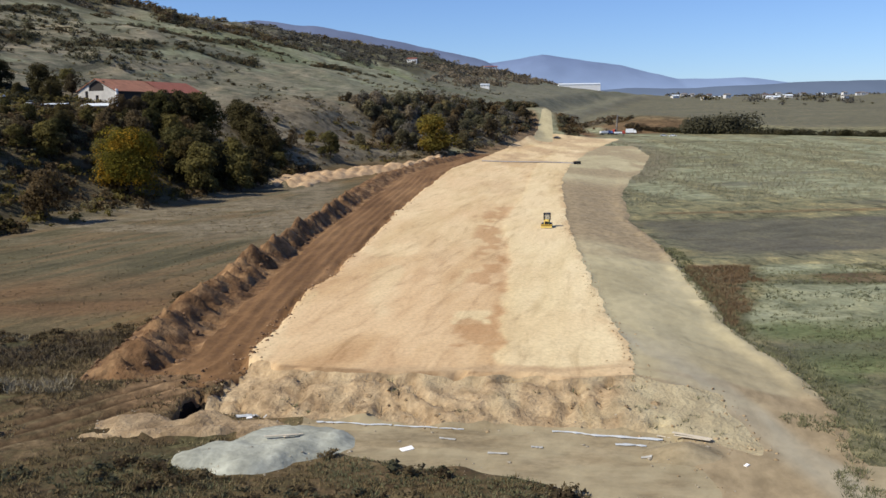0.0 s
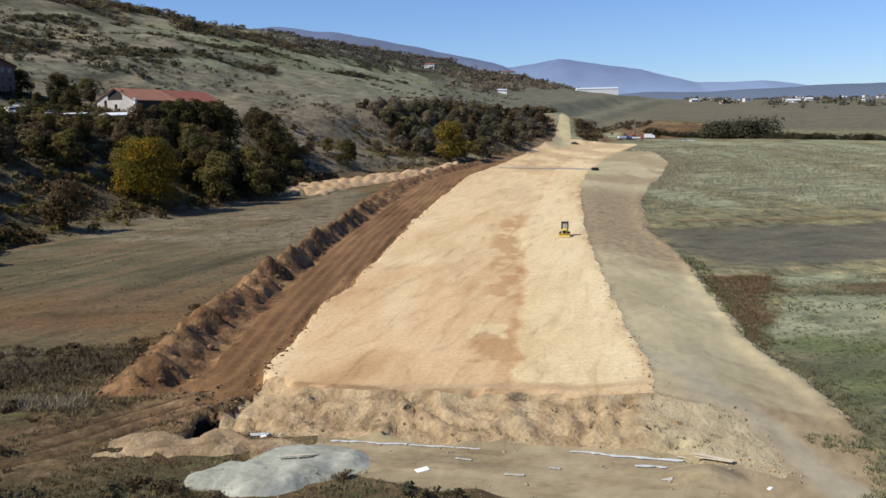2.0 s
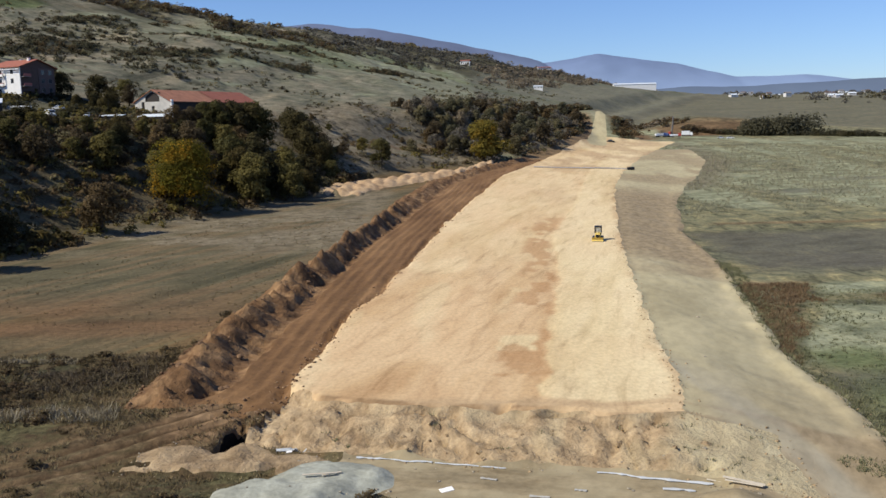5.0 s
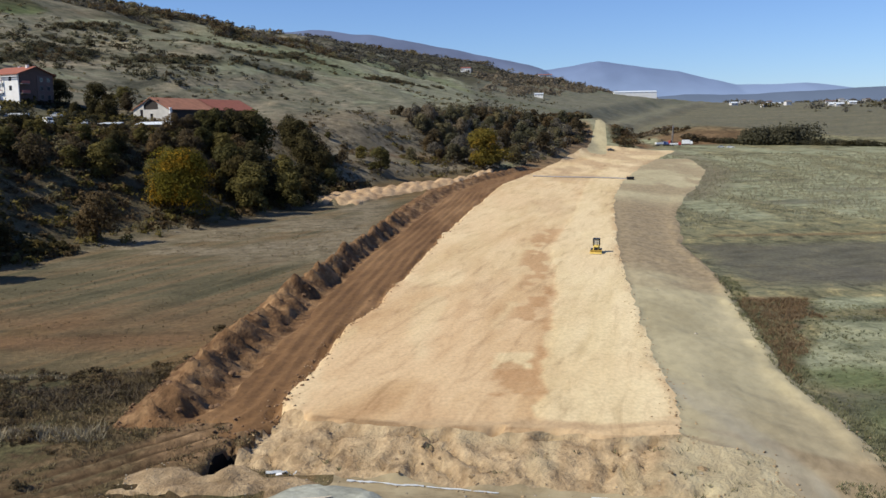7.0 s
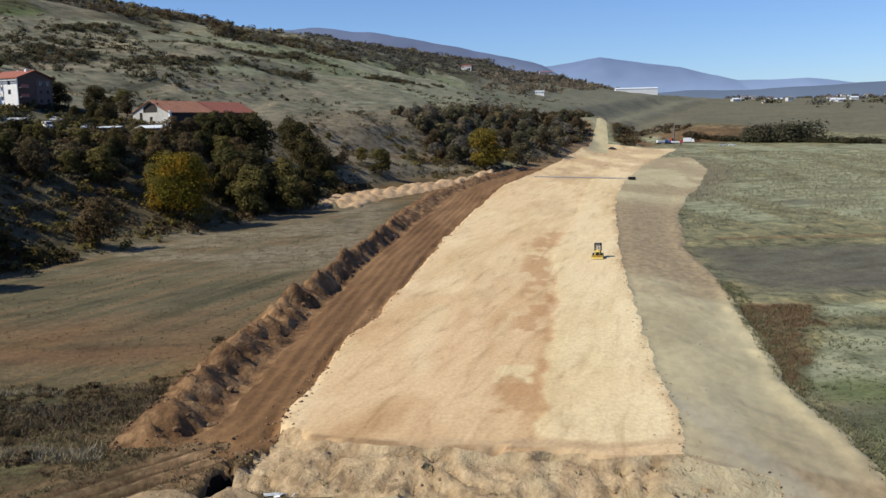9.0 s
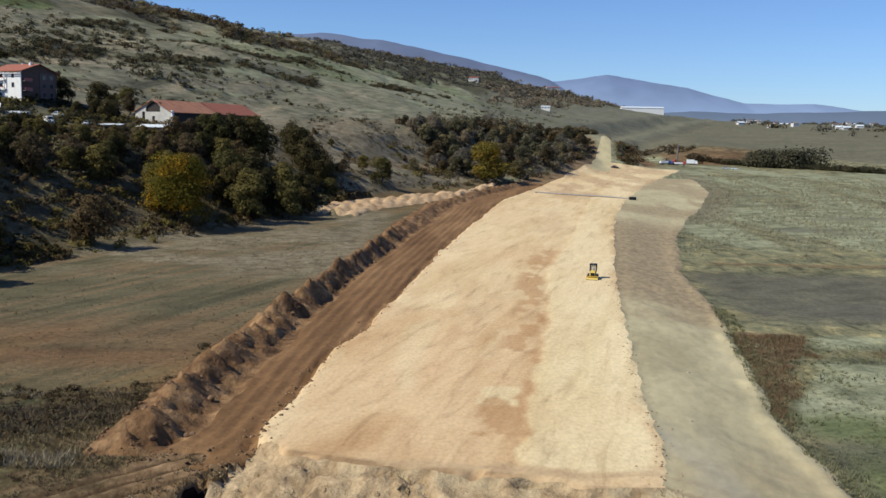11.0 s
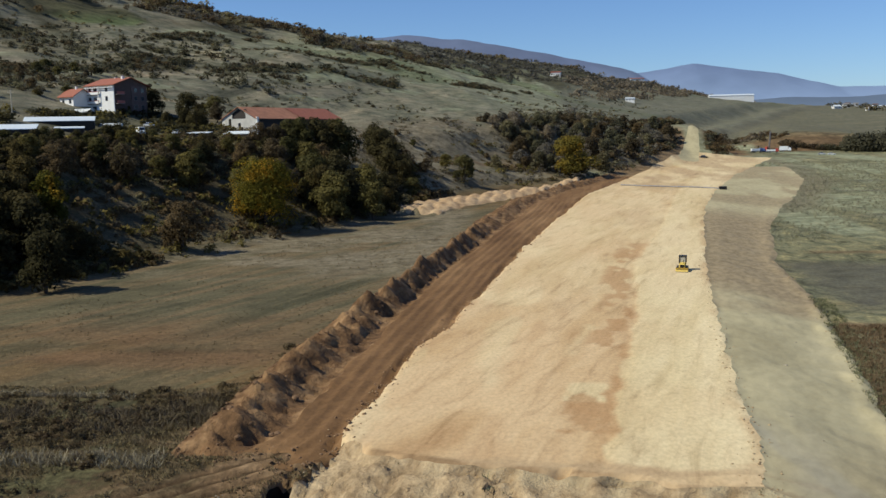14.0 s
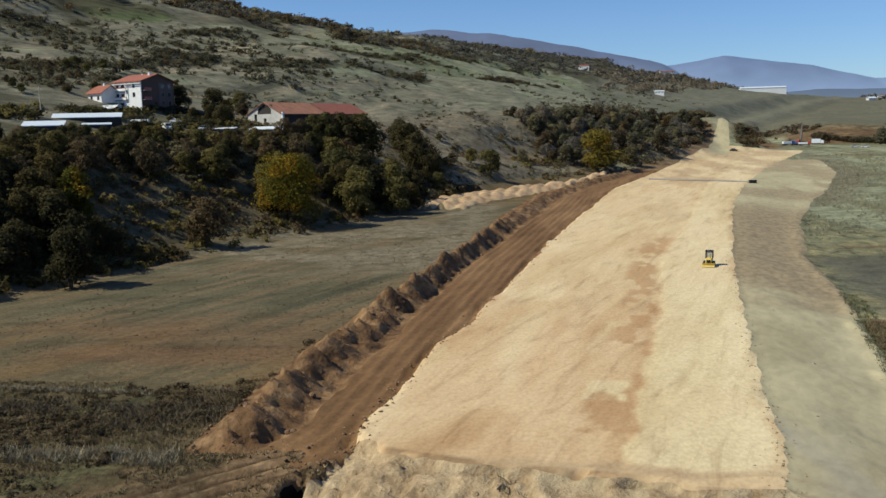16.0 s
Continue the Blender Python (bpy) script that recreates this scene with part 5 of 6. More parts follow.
grass("field_straw", 15000, 60, 260, 222, 500, 0.4, 1.0, lambda x, y: fbm(x * 1.6, y * 0.5, 14, 4, 238) > 0.02 - 0.25 * (y > 235), grass_material("stalk", (0.19, 0.18, 0.115), (0.31, 0.29, 0.19)), 79, "bleached stalks on the fallow field")
# near-black blades added in short dashes as the shadows of furrows
grass("furrow_weeds", 900, 40, 85, 75, 125, 0.15, 0.4, lambda x, y: (fbm(x * 0.35, y * 2.2, 4, 3, 429) > 0.2), grass_material("furrow_shade_blade", (0.035, 0.04, 0.022), (0.07, 0.075, 0.04)), 85, "dark blades standing in for furrow shade")
grass("rust_weeds", 1500, 34, 70, 92, 145, 0.3, 0.7, lambda x, y: (x < 36 + 0.47 * (y - 95) + 3 * fbm(x, y, 6, 2, 239)) & (y < 140 + 4 * fbm(x, y, 9, 2, 240)), grass_material("rust_weed", (0.10, 0.066, 0.035), (0.20, 0.135, 0.075)), 80, "patch of rust-brown dead weeds")


# ---- buildings ----
PLASTER = paint("white_plaster", (0.86, 0.84, 0.80), 0.85, 0, 0.18, 0.6)
TOWNWALL = paint("grey_render", (0.62, 0.60, 0.57), 0.9, 0, 0.3, 0.3)
AGED = paint("aged_plaster", (0.60, 0.57, 0.51), 0.9, 0, 0.4, 0.5)
BAREBRICK = paint("bare_brick", (0.10, 0.066, 0.056), 0.9, 0, 0.35, 1.2)
BAYWALL = paint("brown_render", (0.125, 0.088, 0.08), 0.9, 0, 0.3, 0.9)
CONCRETE = paint("concrete", (0.20, 0.185, 0.175), 0.9, 0, 0.3, 0.9)
TILE = paint("red_roof_tiles", (0.33, 0.105, 0.06), 0.85, 0, 0.45, 0.9)
OLDTILE = paint("weathered_roof_tiles", (0.40, 0.17, 0.092), 0.9, 0, 0.55, 0.5)
DARKWOOD_SHADE = paint("dark_wood_and_shade", (0.035, 0.027, 0.022), 0.85, 0, 0.3, 2)
WHITEMETAL = paint("white_sheet_metal", (0.66, 0.70, 0.72), 0.45, 0, 0.12, 0.8)
PLASTIC = paint("white_plastic", (0.52, 0.535, 0.53), 0.5, 0, 0.15, 1.0)
DUSTYPLASTIC = paint("dusty_plastic", (0.44, 0.42, 0.37), 0.7, 0, 0.3, 1.0)
PANE = paint("window_pane", (0.03, 0.035, 0.045), 0.15, 0, 0.1, 1)
RAIL = paint("red_rail", (0.34, 0.10, 0.08), 0.6, 0, 0.2, 1)
TIMBER = paint("pale_timber", (0.58, 0.50, 0.37), 0.8, 0, 0.25, 3)


def gable_roof(w, d, eaves, ridge, over, thick):
    """Two sloping slabs whose ridge runs along x."""
    bm = bmesh.new()
    for s in (-1, 1):
        a = [(-w / 2 - over, s * (d / 2 + over), eaves - over * (ridge - eaves) / (d / 2)), (w / 2 + over, s * (d / 2 + over), eaves - over * (ridge - eaves) / (d / 2)), (w / 2 + over, 0, ridge), (-w / 2 - over, 0, ridge)]
        v = [bm.verts.new(p) for p in a] + [bm.verts.new((p[0], p[1], p[2] + thick)) for p in a]
        for f in ((3, 2, 1, 0), (4, 5, 6, 7), (0, 1, 5, 4), (1, 2, 6, 5), (2, 3, 7, 6), (3, 0, 4, 7)):
            bm.faces.new([v[i] for i in f])
    bmesh.ops.recalc_face_normals(bm, faces=bm.faces)
    return bm


def gable_end(bm, x, t, d, eaves, ridge):
    v = [bm.verts.new((x + dx, y, z)) for dx in (0, t) for y, z in ((-d / 2, eaves), (d / 2, eaves), (0, ridge))]
    for f in ((0, 1, 2), (5, 4, 3), (0, 3, 4, 1), (1, 4, 5, 2), (2, 5, 3, 0)):
        bm.faces.new([v[i] for i in f])
    bmesh.ops.recalc_face_normals(bm, faces=bm.faces)


def window(parent, x, y, z, w, h, axis):
    """A framed pane set proud of a wall; axis 'y' faces -y, 'x' faces +x."""
    def at(a0, a1, z0, z1, out):
        return boxed(x + a0, x + a1, y - out, y + 0.05, z + z0, z + z1) if axis == "y" else boxed(x - 0.05, x + out, y + a0, y + a1, z + z0, z + z1)
    fr = part("window", at(-w / 2, w / 2, 0, h, 0.05), CONCRETE, parent)
    part("pane", at(-w / 2 + 0.1, w / 2 - 0.1, 0.1, h - 0.1, 0.075), PANE, fr)
    return fr


def house():
    """Three storeys: a white balconied front, and a bare brick gable side with the plastered stair bay."""
    a, b, eav, rid = 13.0, 14.0, 9.0, 11.4
    root = thing("apartment_house", pose(-138.7, 300.6, 35.7, 0, 0, -23.6), "three-storey white house with red tiled roof and balconies", "house")
    bm = boxed(-a / 2, a / 2, -b / 2 + 0.3, b / 2, -4, eav)
    part("wall", bm, BAREBRICK, root, "bare brick wall")
    part("front_wall", boxed(-a / 2, a / 2, -b / 2, -b / 2 + 0.3, -2.5, eav), PLASTER, root, "white plastered front wall")
    bm = bmesh.new()
    gable_end(bm, a / 2 - 0.3, 0.3, b, eav, rid)
    gable_end(bm, -a / 2, 0.3, b, eav, rid)
    part("gable", bm, BAREBRICK, root)
    part("roof", gable_roof(a, b, eav, rid, 0.8, 0.22), TILE, root)
    part("eaves_board", boxed(-a / 2 - 0.6, a / 2 + 0.6, -b / 2 - 0.75, -b / 2 - 0.6, eav - 0.95, eav - 0.7), PLASTER, root)
    for cx_, cy_, ch in ((-2, 1.5, 0.6), (4.5, -1.2, 0.7)):
        ch_ = part("chimney", boxed(cx_ - 0.4, cx_ + 0.4, cy_ - 0.4, cy_ + 0.4, rid - 1.2, rid + ch, 0.03), PLASTER, root)
        part("cap", boxed(cx_ - 0.5, cx_ + 0.5, cy_ - 0.5, cy_ + 0.5, rid + ch, rid + ch + 0.15), CONCRETE, ch_)
    for z in (3.0, 6.0):
        bal = part("balcony", boxed(-a / 2, -0.2, -b / 2 - 0.6, -b / 2, z - 0.2, z), CONCRETE, root)
        part("parapet", boxed(-a / 2, -0.2, -b / 2 - 0.6, -b / 2 - 0.48, z, z + 0.8), PLASTER, bal)
        part("rail", boxed(-a / 2, -0.2, -b / 2 - 0.62, -b / 2 - 0.48, z + 0.8, z + 1.0), RAIL, bal, "red balcony rail")
        part("door", boxed(-5.6, -4.4, -b / 2 - 0.05, -b / 2 + 0.1, z, z + 2.1), PANE, bal)
        part("column", boxed(-0.45, -0.2, -b / 2 - 0.6, -b / 2 - 0.4, z, z + 2.8), PLASTER, bal)
        part("column", boxed(-a / 2, -a / 2 + 0.25, -b / 2 - 0.6, -b / 2 - 0.4, z, z + 2.8), PLASTER, bal)
        window(root, -2.4, -b / 2, z + 0.8, 1.6, 1.3, "y")
        window(root, 3.0, -b / 2, z + 0.8, 1.2, 1.5, "y")
    window(root, -3.0, -b / 2, 0.7, 2.0, 1.4, "y")
    for z in (2.9, 5.9):
        sb = part("balcony", boxed(a / 2, a / 2 + 1.3, -b / 2 + 0.4, -b / 2 + 3.4, z - 0.2, z), CONCRETE, root)
        part("rail", boxed(a / 2 + 1.2, a / 2 + 1.3, -b / 2 + 0.4, -b / 2 + 3.4, z, z + 0.9), RAIL, sb)
    part("stair_bay", boxed(a / 2, a / 2 + 0.12, 0.3, b / 2 - 0.4, -2, eav - 0.3), BAYWALL, root, "brown rendered wall bay")
    for z in (1.0, 3.9, 6.6):
        window(root, a / 2 + 0.12, 2.0, z, 1.4, 1.5, "x")
        window(root, a / 2 + 0.12, 4.9, z, 1.4, 1.5, "x")
    return root


def small_house():
    root = thing("cottage", pose(-150.8, 295.7, 37.2, 0, 0, -23.6), "small white house with a red tiled roof", "house")
    part("wall", boxed(-3.4, 3.4, -3.8, 3.8, -3, 4.0), PLASTER, root)
    bm = bmesh.new()
    gable_end(bm, 3.1, 0.3, 7.6, 4.0, 6.4)
    gable_end(bm, -3.4, 0.3, 7.6, 4.0, 6.4)
    part("gable", bm, PLASTER, root)
    part("roof", gable_roof(6.8, 7.6, 4.0, 6.4, 0.6, 0.2), TILE, root)
    part("chimney", boxed(0.2, 0.8, -0.3, 0.3, 5.8, 7.3), PLASTER, root)
    window(root, -1.6, -3.8, 1.6, 1.1, 1.4, "y")
    window(root, 1.8, -3.8, 1.6, 1.1, 1.4, "y")


def barn():
    """A long barn with a white gable end; the ridge runs along local y."""
    w, d, eav, rid = 15.0, 47.0, 4.8, 8.6
    m = pose(-86.6, 320.6, 28.0, 0, 0, -24)
    root = thing("barn", m, "long derelict barn with a white gable and red tiled roof", "barn")
    # shade of the long side and the openings is put into this dark box
    part("wall", boxed(-w / 2, w / 2, -d / 2 + 0.3, d / 2, -6, eav), DARKWOOD_SHADE, root, "side wall with its shade in a dark colour")
    bm = bmesh.new()
    for x0, x1, z0, z1 in ((-w / 2, -4.6, -4, eav), (-4.6, -3.4, -4, 2.2), (-3.4, -0.4, -4, eav), (-0.4, 0.8, -4, 0.8), (-0.4, 0.8, 3.4, eav), (0.8, w / 2, -4, eav)):
        box(bm, x0, x1, -d / 2, -d / 2 + 0.3, z0, z1)
    part("gable_wall", bm, AGED, root, "white plastered gable wall with openings")
    bm = bmesh.new()
    for s in (-1, 1):
        v = [bm.verts.new((s * px, -d / 2 + dy, pz)) for dy in (0, 0.3) for px, pz in ((w / 2, eav), (3.0, eav), (3.0, eav + 1.6), (1.0, rid - 0.5), (0, rid - 0.45), (0, rid))]
        bm.faces.new(v[:6])
        bm.faces.new(v[11:5:-1])
        for i in range(6):
            j = (i + 1) % 6
            bm.faces.new((v[i], v[j], v[6 + j], v[6 + i]))
    bmesh.ops.recalc_face_normals(bm, faces=bm.faces)
    part("gable", bm, AGED, root, "broken white gable top")
    # solid dark panel stands in for the shade inside the loft
    part("loft", boxed(-3.0, 3.0, -d / 2 + 0.35, -d / 2 + 0.6, eav, rid - 0.7), DARKWOOD_SHADE, root, "dark panel for the shade of the open loft")
    for k, mat in ((0, OLDTILE), (1, TILE)):
        bm = gable_roof(d / 2 - 0.15, w, eav, rid, 0.5, 0.2)
        bmesh.ops.transform(bm, matrix=pose(0, (k - 0.5) * d / 2 * 1.0, 0, 0, 0, 90), verts=bm.verts)
        part("roof", bm, mat, root)
    part("fire_wall", boxed(-w / 2 - 0.3, w / 2 + 0.3, -0.25, 0.25, 2.0, eav + 0.4), DARKWOOD_SHADE, root)
    part("gutter", boxed(w / 2 + 0.45, w / 2 + 0.6, -d / 2, d / 2, eav - 0.55, eav - 0.4), DARKWOOD_SHADE, root)
    part("corner_pier", boxed(w / 2, w / 2 + 0.6, -d / 2 - 0.1, -d / 2 + 0.7, -4, eav + 0.5), PLASTER, root)


def shed(x, y, w, d, h, turn, roof_mat, label, slope=0.6, name="shed"):
    root = thing(name, pose(x, y, ground_z(x, y), 0, 0, turn), label, "shed", "low sheds below the house")
    part("wall", boxed(-w / 2 + 0.2, w / 2 - 0.2, -d / 2 + 0.2, d / 2 - 0.2, -3, h), DARKWOOD_SHADE, root)
    bm = bmesh.new()
    v = [bm.verts.new(p) for p in ((-w / 2, -d / 2, h), (w / 2, -d / 2, h), (w / 2, d / 2, h + slope), (-w / 2, d / 2, h + slope))]
    f = bm.faces.new(v)
    r = bmesh.ops.extrude_face_region(bm, geom=[f])
    bmesh.ops.translate(bm, verts=[e for e in r["geom"] if isinstance(e, bmesh.types.BMVert)], vec=(0, 0, 0.18))
    bmesh.ops.recalc_face_normals(bm, faces=bm.faces)
    part("roof", bm, roof_mat, root)
    for i in range(3):
        part("post", boxed(-w / 2 + 0.3 + i * (w - 0.7) / 2, -w / 2 + 0.45 + i * (w - 0.7) / 2, -d / 2 + 0.05, -d / 2 + 0.2, -3, h), DARKWOOD_SHADE, root)


house()
small_house()
barn()
shed(-132.5, 229.0, 10.5, 5.0, 1.0, 22, WHITEMETAL, "low dark shed with a white sheet roof", 1.3)
shed(-133.5, 253.0, 19.0, 4.5, 1.0, 24, WHITEMETAL, "long low shed with a white sheet roof", 1.3)
shed(-127.0, 246.0, 8.0, 3.0, 0.8, 24, WHITEMETAL, "small lean-to with a white sheet roof", 0.5)
shed(-92.5, 288.0, 10.0, 4.0, 1.6, -15, WHITEMETAL, "white-roofed lean-to before the barn", 0.8)
shed(-103.0, 279.0, 9.0, 2.5, 1.2, -8, WHITEMETAL, "low white-roofed lean-to beside the barn", 0.3)


def tunnel(x, y, length, r, turn, label):
    """A half-round plastic tunnel with hoops."""
    root = thing("polytunnel", pose(x, y, ground_z(x, y) + 0.05, 0, 0, turn), label, "polytunnel")
    bm = bmesh.new()
    n = 10
    ring = [[bm.verts.new((lx, -math.cos(math.pi * i / n) * r, math.sin(math.pi * i / n) * r)) for i in range(n + 1)] for lx in (-length / 2, length / 2)]
    for i in range(n):
        bm.faces.new((ring[0][i], ring[1][i], ring[1][i + 1], ring[0][i + 1]))
    bm.faces.new(ring[0])
    bm.faces.new(ring[1][::-1])
    bmesh.ops.recalc_face_normals(bm, faces=bm.faces)
    part("cover", bm, PLASTIC, root)
    for k in range(4):
        bm = bmesh.new()
        lx = -length / 2 + 0.1 + k * (length - 0.2) / 3
        for i in range(n):
            a0, a1 = math.pi * i / n, math.pi * (i + 1) / n
            cyl(bm, (lx, -math.cos(a0) * (r + 0.04), math.sin(a0) * (r + 0.04)), (lx, -math.cos(a1) * (r + 0.04), math.sin(a1) * (r + 0.04)), 0.05, None, 6)
        part("hoop", bm, CONCRETE, root)


tunnel(-143.0, 285.0, 9.0, 1.2, -23, "low white plastic tunnel before the house")
tunnel(-125.5, 268.0, 6.5, 1.3, 12, "low white plastic tunnel beside the sheds")

pole = thing("utility_pole", pose(-143.5, 246.0, ground_z(-143.5, 246.0)), "pale wooden utility pole beside the sheds", "pole")
part("post", cyl(bmesh.new(), (0, 0, -1), (0, 0, 8.2), 0.17, 0.11), TIMBER, pole)
part("crossarm", boxed(-0.9, 0.9, -0.06, 0.06, 7.4, 7.55), TIMBER, pole)
for sx in (-0.75, 0.75):
    part("insulator", cyl(bmesh.new(), (sx, 0, 7.55), (sx, 0, 7.8), 0.06), CONCRETE, pole)


# ---- cars and machines ----
RUBBER = paint("rubber", (0.02, 0.02, 0.02), 0.85, 0, 0.2, 3)
BLACK = paint("black_steel", (0.018, 0.018, 0.02), 0.5, 0.4, 0.2, 2)
STEEL = paint("worn_steel", (0.30, 0.28, 0.26), 0.4, 0.8, 0.3, 2)
BLUE = paint("blue_paint", (0.05, 0.09, 0.24), 0.4, 0, 0.15, 1)
REDPAINT = paint("red_paint", (0.40, 0.06, 0.04), 0.45, 0, 0.2, 1)
SILVER = paint("silver_paint", (0.55, 0.57, 0.60), 0.3, 0.4, 0.1, 1)
WHITECAR = paint("white_car_paint", (0.78, 0.79, 0.80), 0.3, 0, 0.08, 1)
GLASS = paint("dark_glass", (0.03, 0.04, 0.05), 0.08, 0, 0.1, 1)


def wheel(parent, x, y, r, w):
    t = part("wheel", cyl(bmesh.new(), (x - w / 2, y, r), (x + w / 2, y, r), r, None, 18), RUBBER, parent)
    part("rim", cyl(bmesh.new(), (x - w / 2 - 0.02, y, r), (x + w / 2 + 0.02, y, r), r * 0.55, None, 14), STEEL, t)


def hull(profile, w, top_in, z_in):
    """A closed body from a side profile (y, z), drawn in at the top."""
    bm = bmesh.new()
    sides = []
    for s in (-1, 1):
        sides.append([bm.verts.new((s * (w / 2 - (top_in if z > z_in else 0)), y, z)) for y, z in profile])
    n = len(profile)
    bm.faces.new(sides[0])
    bm.faces.new(sides[1][::-1])
    for i in range(n):
        j = (i + 1) % n
        bm.faces.new((sides[0][i], sides[1][i], sides[1][j], sides[0][j]))
    bmesh.ops.recalc_face_normals(bm, faces=bm.faces)
    bmesh.ops.bevel(bm, geom=list(bm.edges), offset=0.06, segments=2, affect="EDGES", profile=0.5)
    return bm


def car(x, y, turn, mat, label, van=False, group="parked cars"):
    root = thing("van" if van else "car", pose(x, y, ground_z(x, y), 0, 0, turn), label, "van" if van else "car", group)
    if van:
        prof = [(-2.5, 0.35), (2.5, 0.35), (2.5, 2.35), (-1.5, 2.4), (-2.1, 1.4), (-2.5, 1.1)]
        part("body", hull(prof, 1.95, 0.12, 1.5), mat, root)
        part("windscreen", hull([(-2.08, 1.5), (-1.62, 2.25), (-1.55, 2.25), (-1.9, 1.5)], 1.6, 0, 9), GLASS, root)
    else:
        part("body", hull([(-2.15, 0.3), (2.15, 0.3), (2.2, 0.85), (1.2, 0.95), (-0.9, 0.95), (-2.1, 0.78)], 1.75, 0, 9), mat, root)
        cab_ = part("cabin", hull([(-1.0, 0.9), (1.6, 0.9), (1.1, 1.42), (-0.3, 1.45)], 1.6, 0.16, 1.2), GLASS, root, "dark windows")
        part("roof", boxed(-0.62, 0.62, -0.35, 1.1, 1.41, 1.49, 0.03), mat, cab_)
    for sx in (-1, 1):
        for sy in (-1.35, 1.4):
            wheel(root, sx * (0.95 if van else 0.82), sy * (1.15 if van else 1), 0.33, 0.2)
        part("headlight", boxed(sx * 0.6 - 0.18, sx * 0.6 + 0.18, -2.56 if van else -2.2, -2.4 if van else -2.05, 0.68, 0.82), GLASS, root)


FADED_YELLOW = paint("faded_yellow", (0.70, 0.50, 0.11), 0.6, 0, 0.3, 2)
# opaque pale paint: the bright view through the cab is in its colour
PALEGLASS = paint("pale_glass", (0.50, 0.47, 0.38), 0.3, 0, 0.3, 2)


def dozer():
    """A crawler dozer with its blade towards the near end of the road."""
    root = thing("bulldozer", pose(29.0, 174.0, ground_z(29.0, 174.0), 0, 0, -13) @ Matrix.Diagonal((0.84, 0.85, 0.88, 1)), "faded yellow crawler bulldozer with a glazed cab on sand", "bulldozer")
    for s in (-1, 1):
        bm = bmesh.new()
        prof = [(-1.6, 0.12), (-1.35, 0), (1.35, 0), (1.75, 0.35), (1.75, 0.65), (1.35, 0.95), (-1.3, 0.95), (-1.65, 0.7)]
        vs = [[bm.verts.new((s * 0.95 + dx, y, z)) for y, z in prof] for dx in (-0.26, 0.26)]
        bm.faces.new(vs[0])
        bm.faces.new(vs[1][::-1])
        for i in range(8):
            bm.faces.new((vs[0][i], vs[1][i], vs[1][(i + 1) % 8], vs[0][(i + 1) % 8]))
        bmesh.ops.recalc_face_normals(bm, faces=bm.faces)
        tr = part("crawler_track", bm, BLACK, root, "black steel crawler track")
        for k in range(4):
            part("roller", cyl(bmesh.new(), (s * 0.95 - 0.29, -1.05 + 0.7 * k, 0.38), (s * 0.95 + 0.29, -1.05 + 0.7 * k, 0.38), 0.24), FADED_YELLOW, tr)
        part("push_arm", boxed(s * 1.24 - 0.07, s * 1.24 + 0.07, -2.1, 0.5, 0.3, 0.55, 0.03), FADED_YELLOW, root)
    part("hull", boxed(-0.68, 0.68, -1.4, 1.7, 0.45, 1.15, 0.05), FADED_YELLOW, root)
    part("hood", hull([(-1.7, 0.7), (0.15, 0.7), (0.15, 1.75), (-1.55, 1.62), (-1.7, 1.5)], 1.1, 0, 9), FADED_YELLOW, root)
    part("grille", boxed(-0.42, 0.42, -1.74, -1.68, 0.8, 1.5), BLACK, root)
    part("exhaust", cyl(bmesh.new(), (0.25, -0.7, 1.6), (0.25, -0.7, 2.5), 0.06), BLACK, root)
    cb = part("cab", boxed(-0.72, 0.72, 0.18, 1.5, 1.15, 1.75, 0.04), FADED_YELLOW, root)
    part("cab_glass", boxed(-0.66, 0.66, 0.24, 1.44, 1.75, 2.95), PALEGLASS, cb, "pale cab glazing, bright view through it painted in")
    for sx in (-0.7, 0.7):
        for sy in (0.22, 1.46):
            part("pillar", boxed(sx - 0.11, sx + 0.11, sy - 0.11, sy + 0.11, 1.6, 3.0), BLACK, cb)
    part("cab_roof", boxed(-0.85, 0.85, 0.05, 1.65, 2.98, 3.15, 0.05), BLACK, cb)
    bm = bmesh.new()
    n = 6
    rows = [[bm.verts.new((sx, -2.25 - 0.28 * (1 - ((i / n) * 2 - 1) ** 2) * -1 - t, 0.06 + 0.85 * i / n)) for sx in (-1.3, 1.3)] for t in (0, 0.1) for i in range(n + 1)]
    for i in range(n):
        bm.faces.new((rows[i][0], rows[i][1], rows[i + 1][1], rows[i + 1][0]))
        bm.faces.new((rows[n + 1 + i][1], rows[n + 1 + i][0], rows[n + 2 + i][0], rows[n + 2 + i][1]))
        for e in (0, 1):
            bm.faces.new((rows[i][e], rows[i + 1][e], rows[n + 2 + i][e], rows[n + 1 + i][e]))
    for a, b in ((0, n + 1), (n, 2 * n + 1)):
        bm.faces.new((rows[a][0], rows[a][1], rows[b][1], rows[b][0]))
    bmesh.ops.recalc_face_normals(bm, faces=bm.faces)
    bl = part("blade", bm, FADED_YELLOW, root)
    part("cutting_edge", boxed(-1.3, 1.3, -2.42, -2.24, 0.0, 0.12), STEEL, bl)


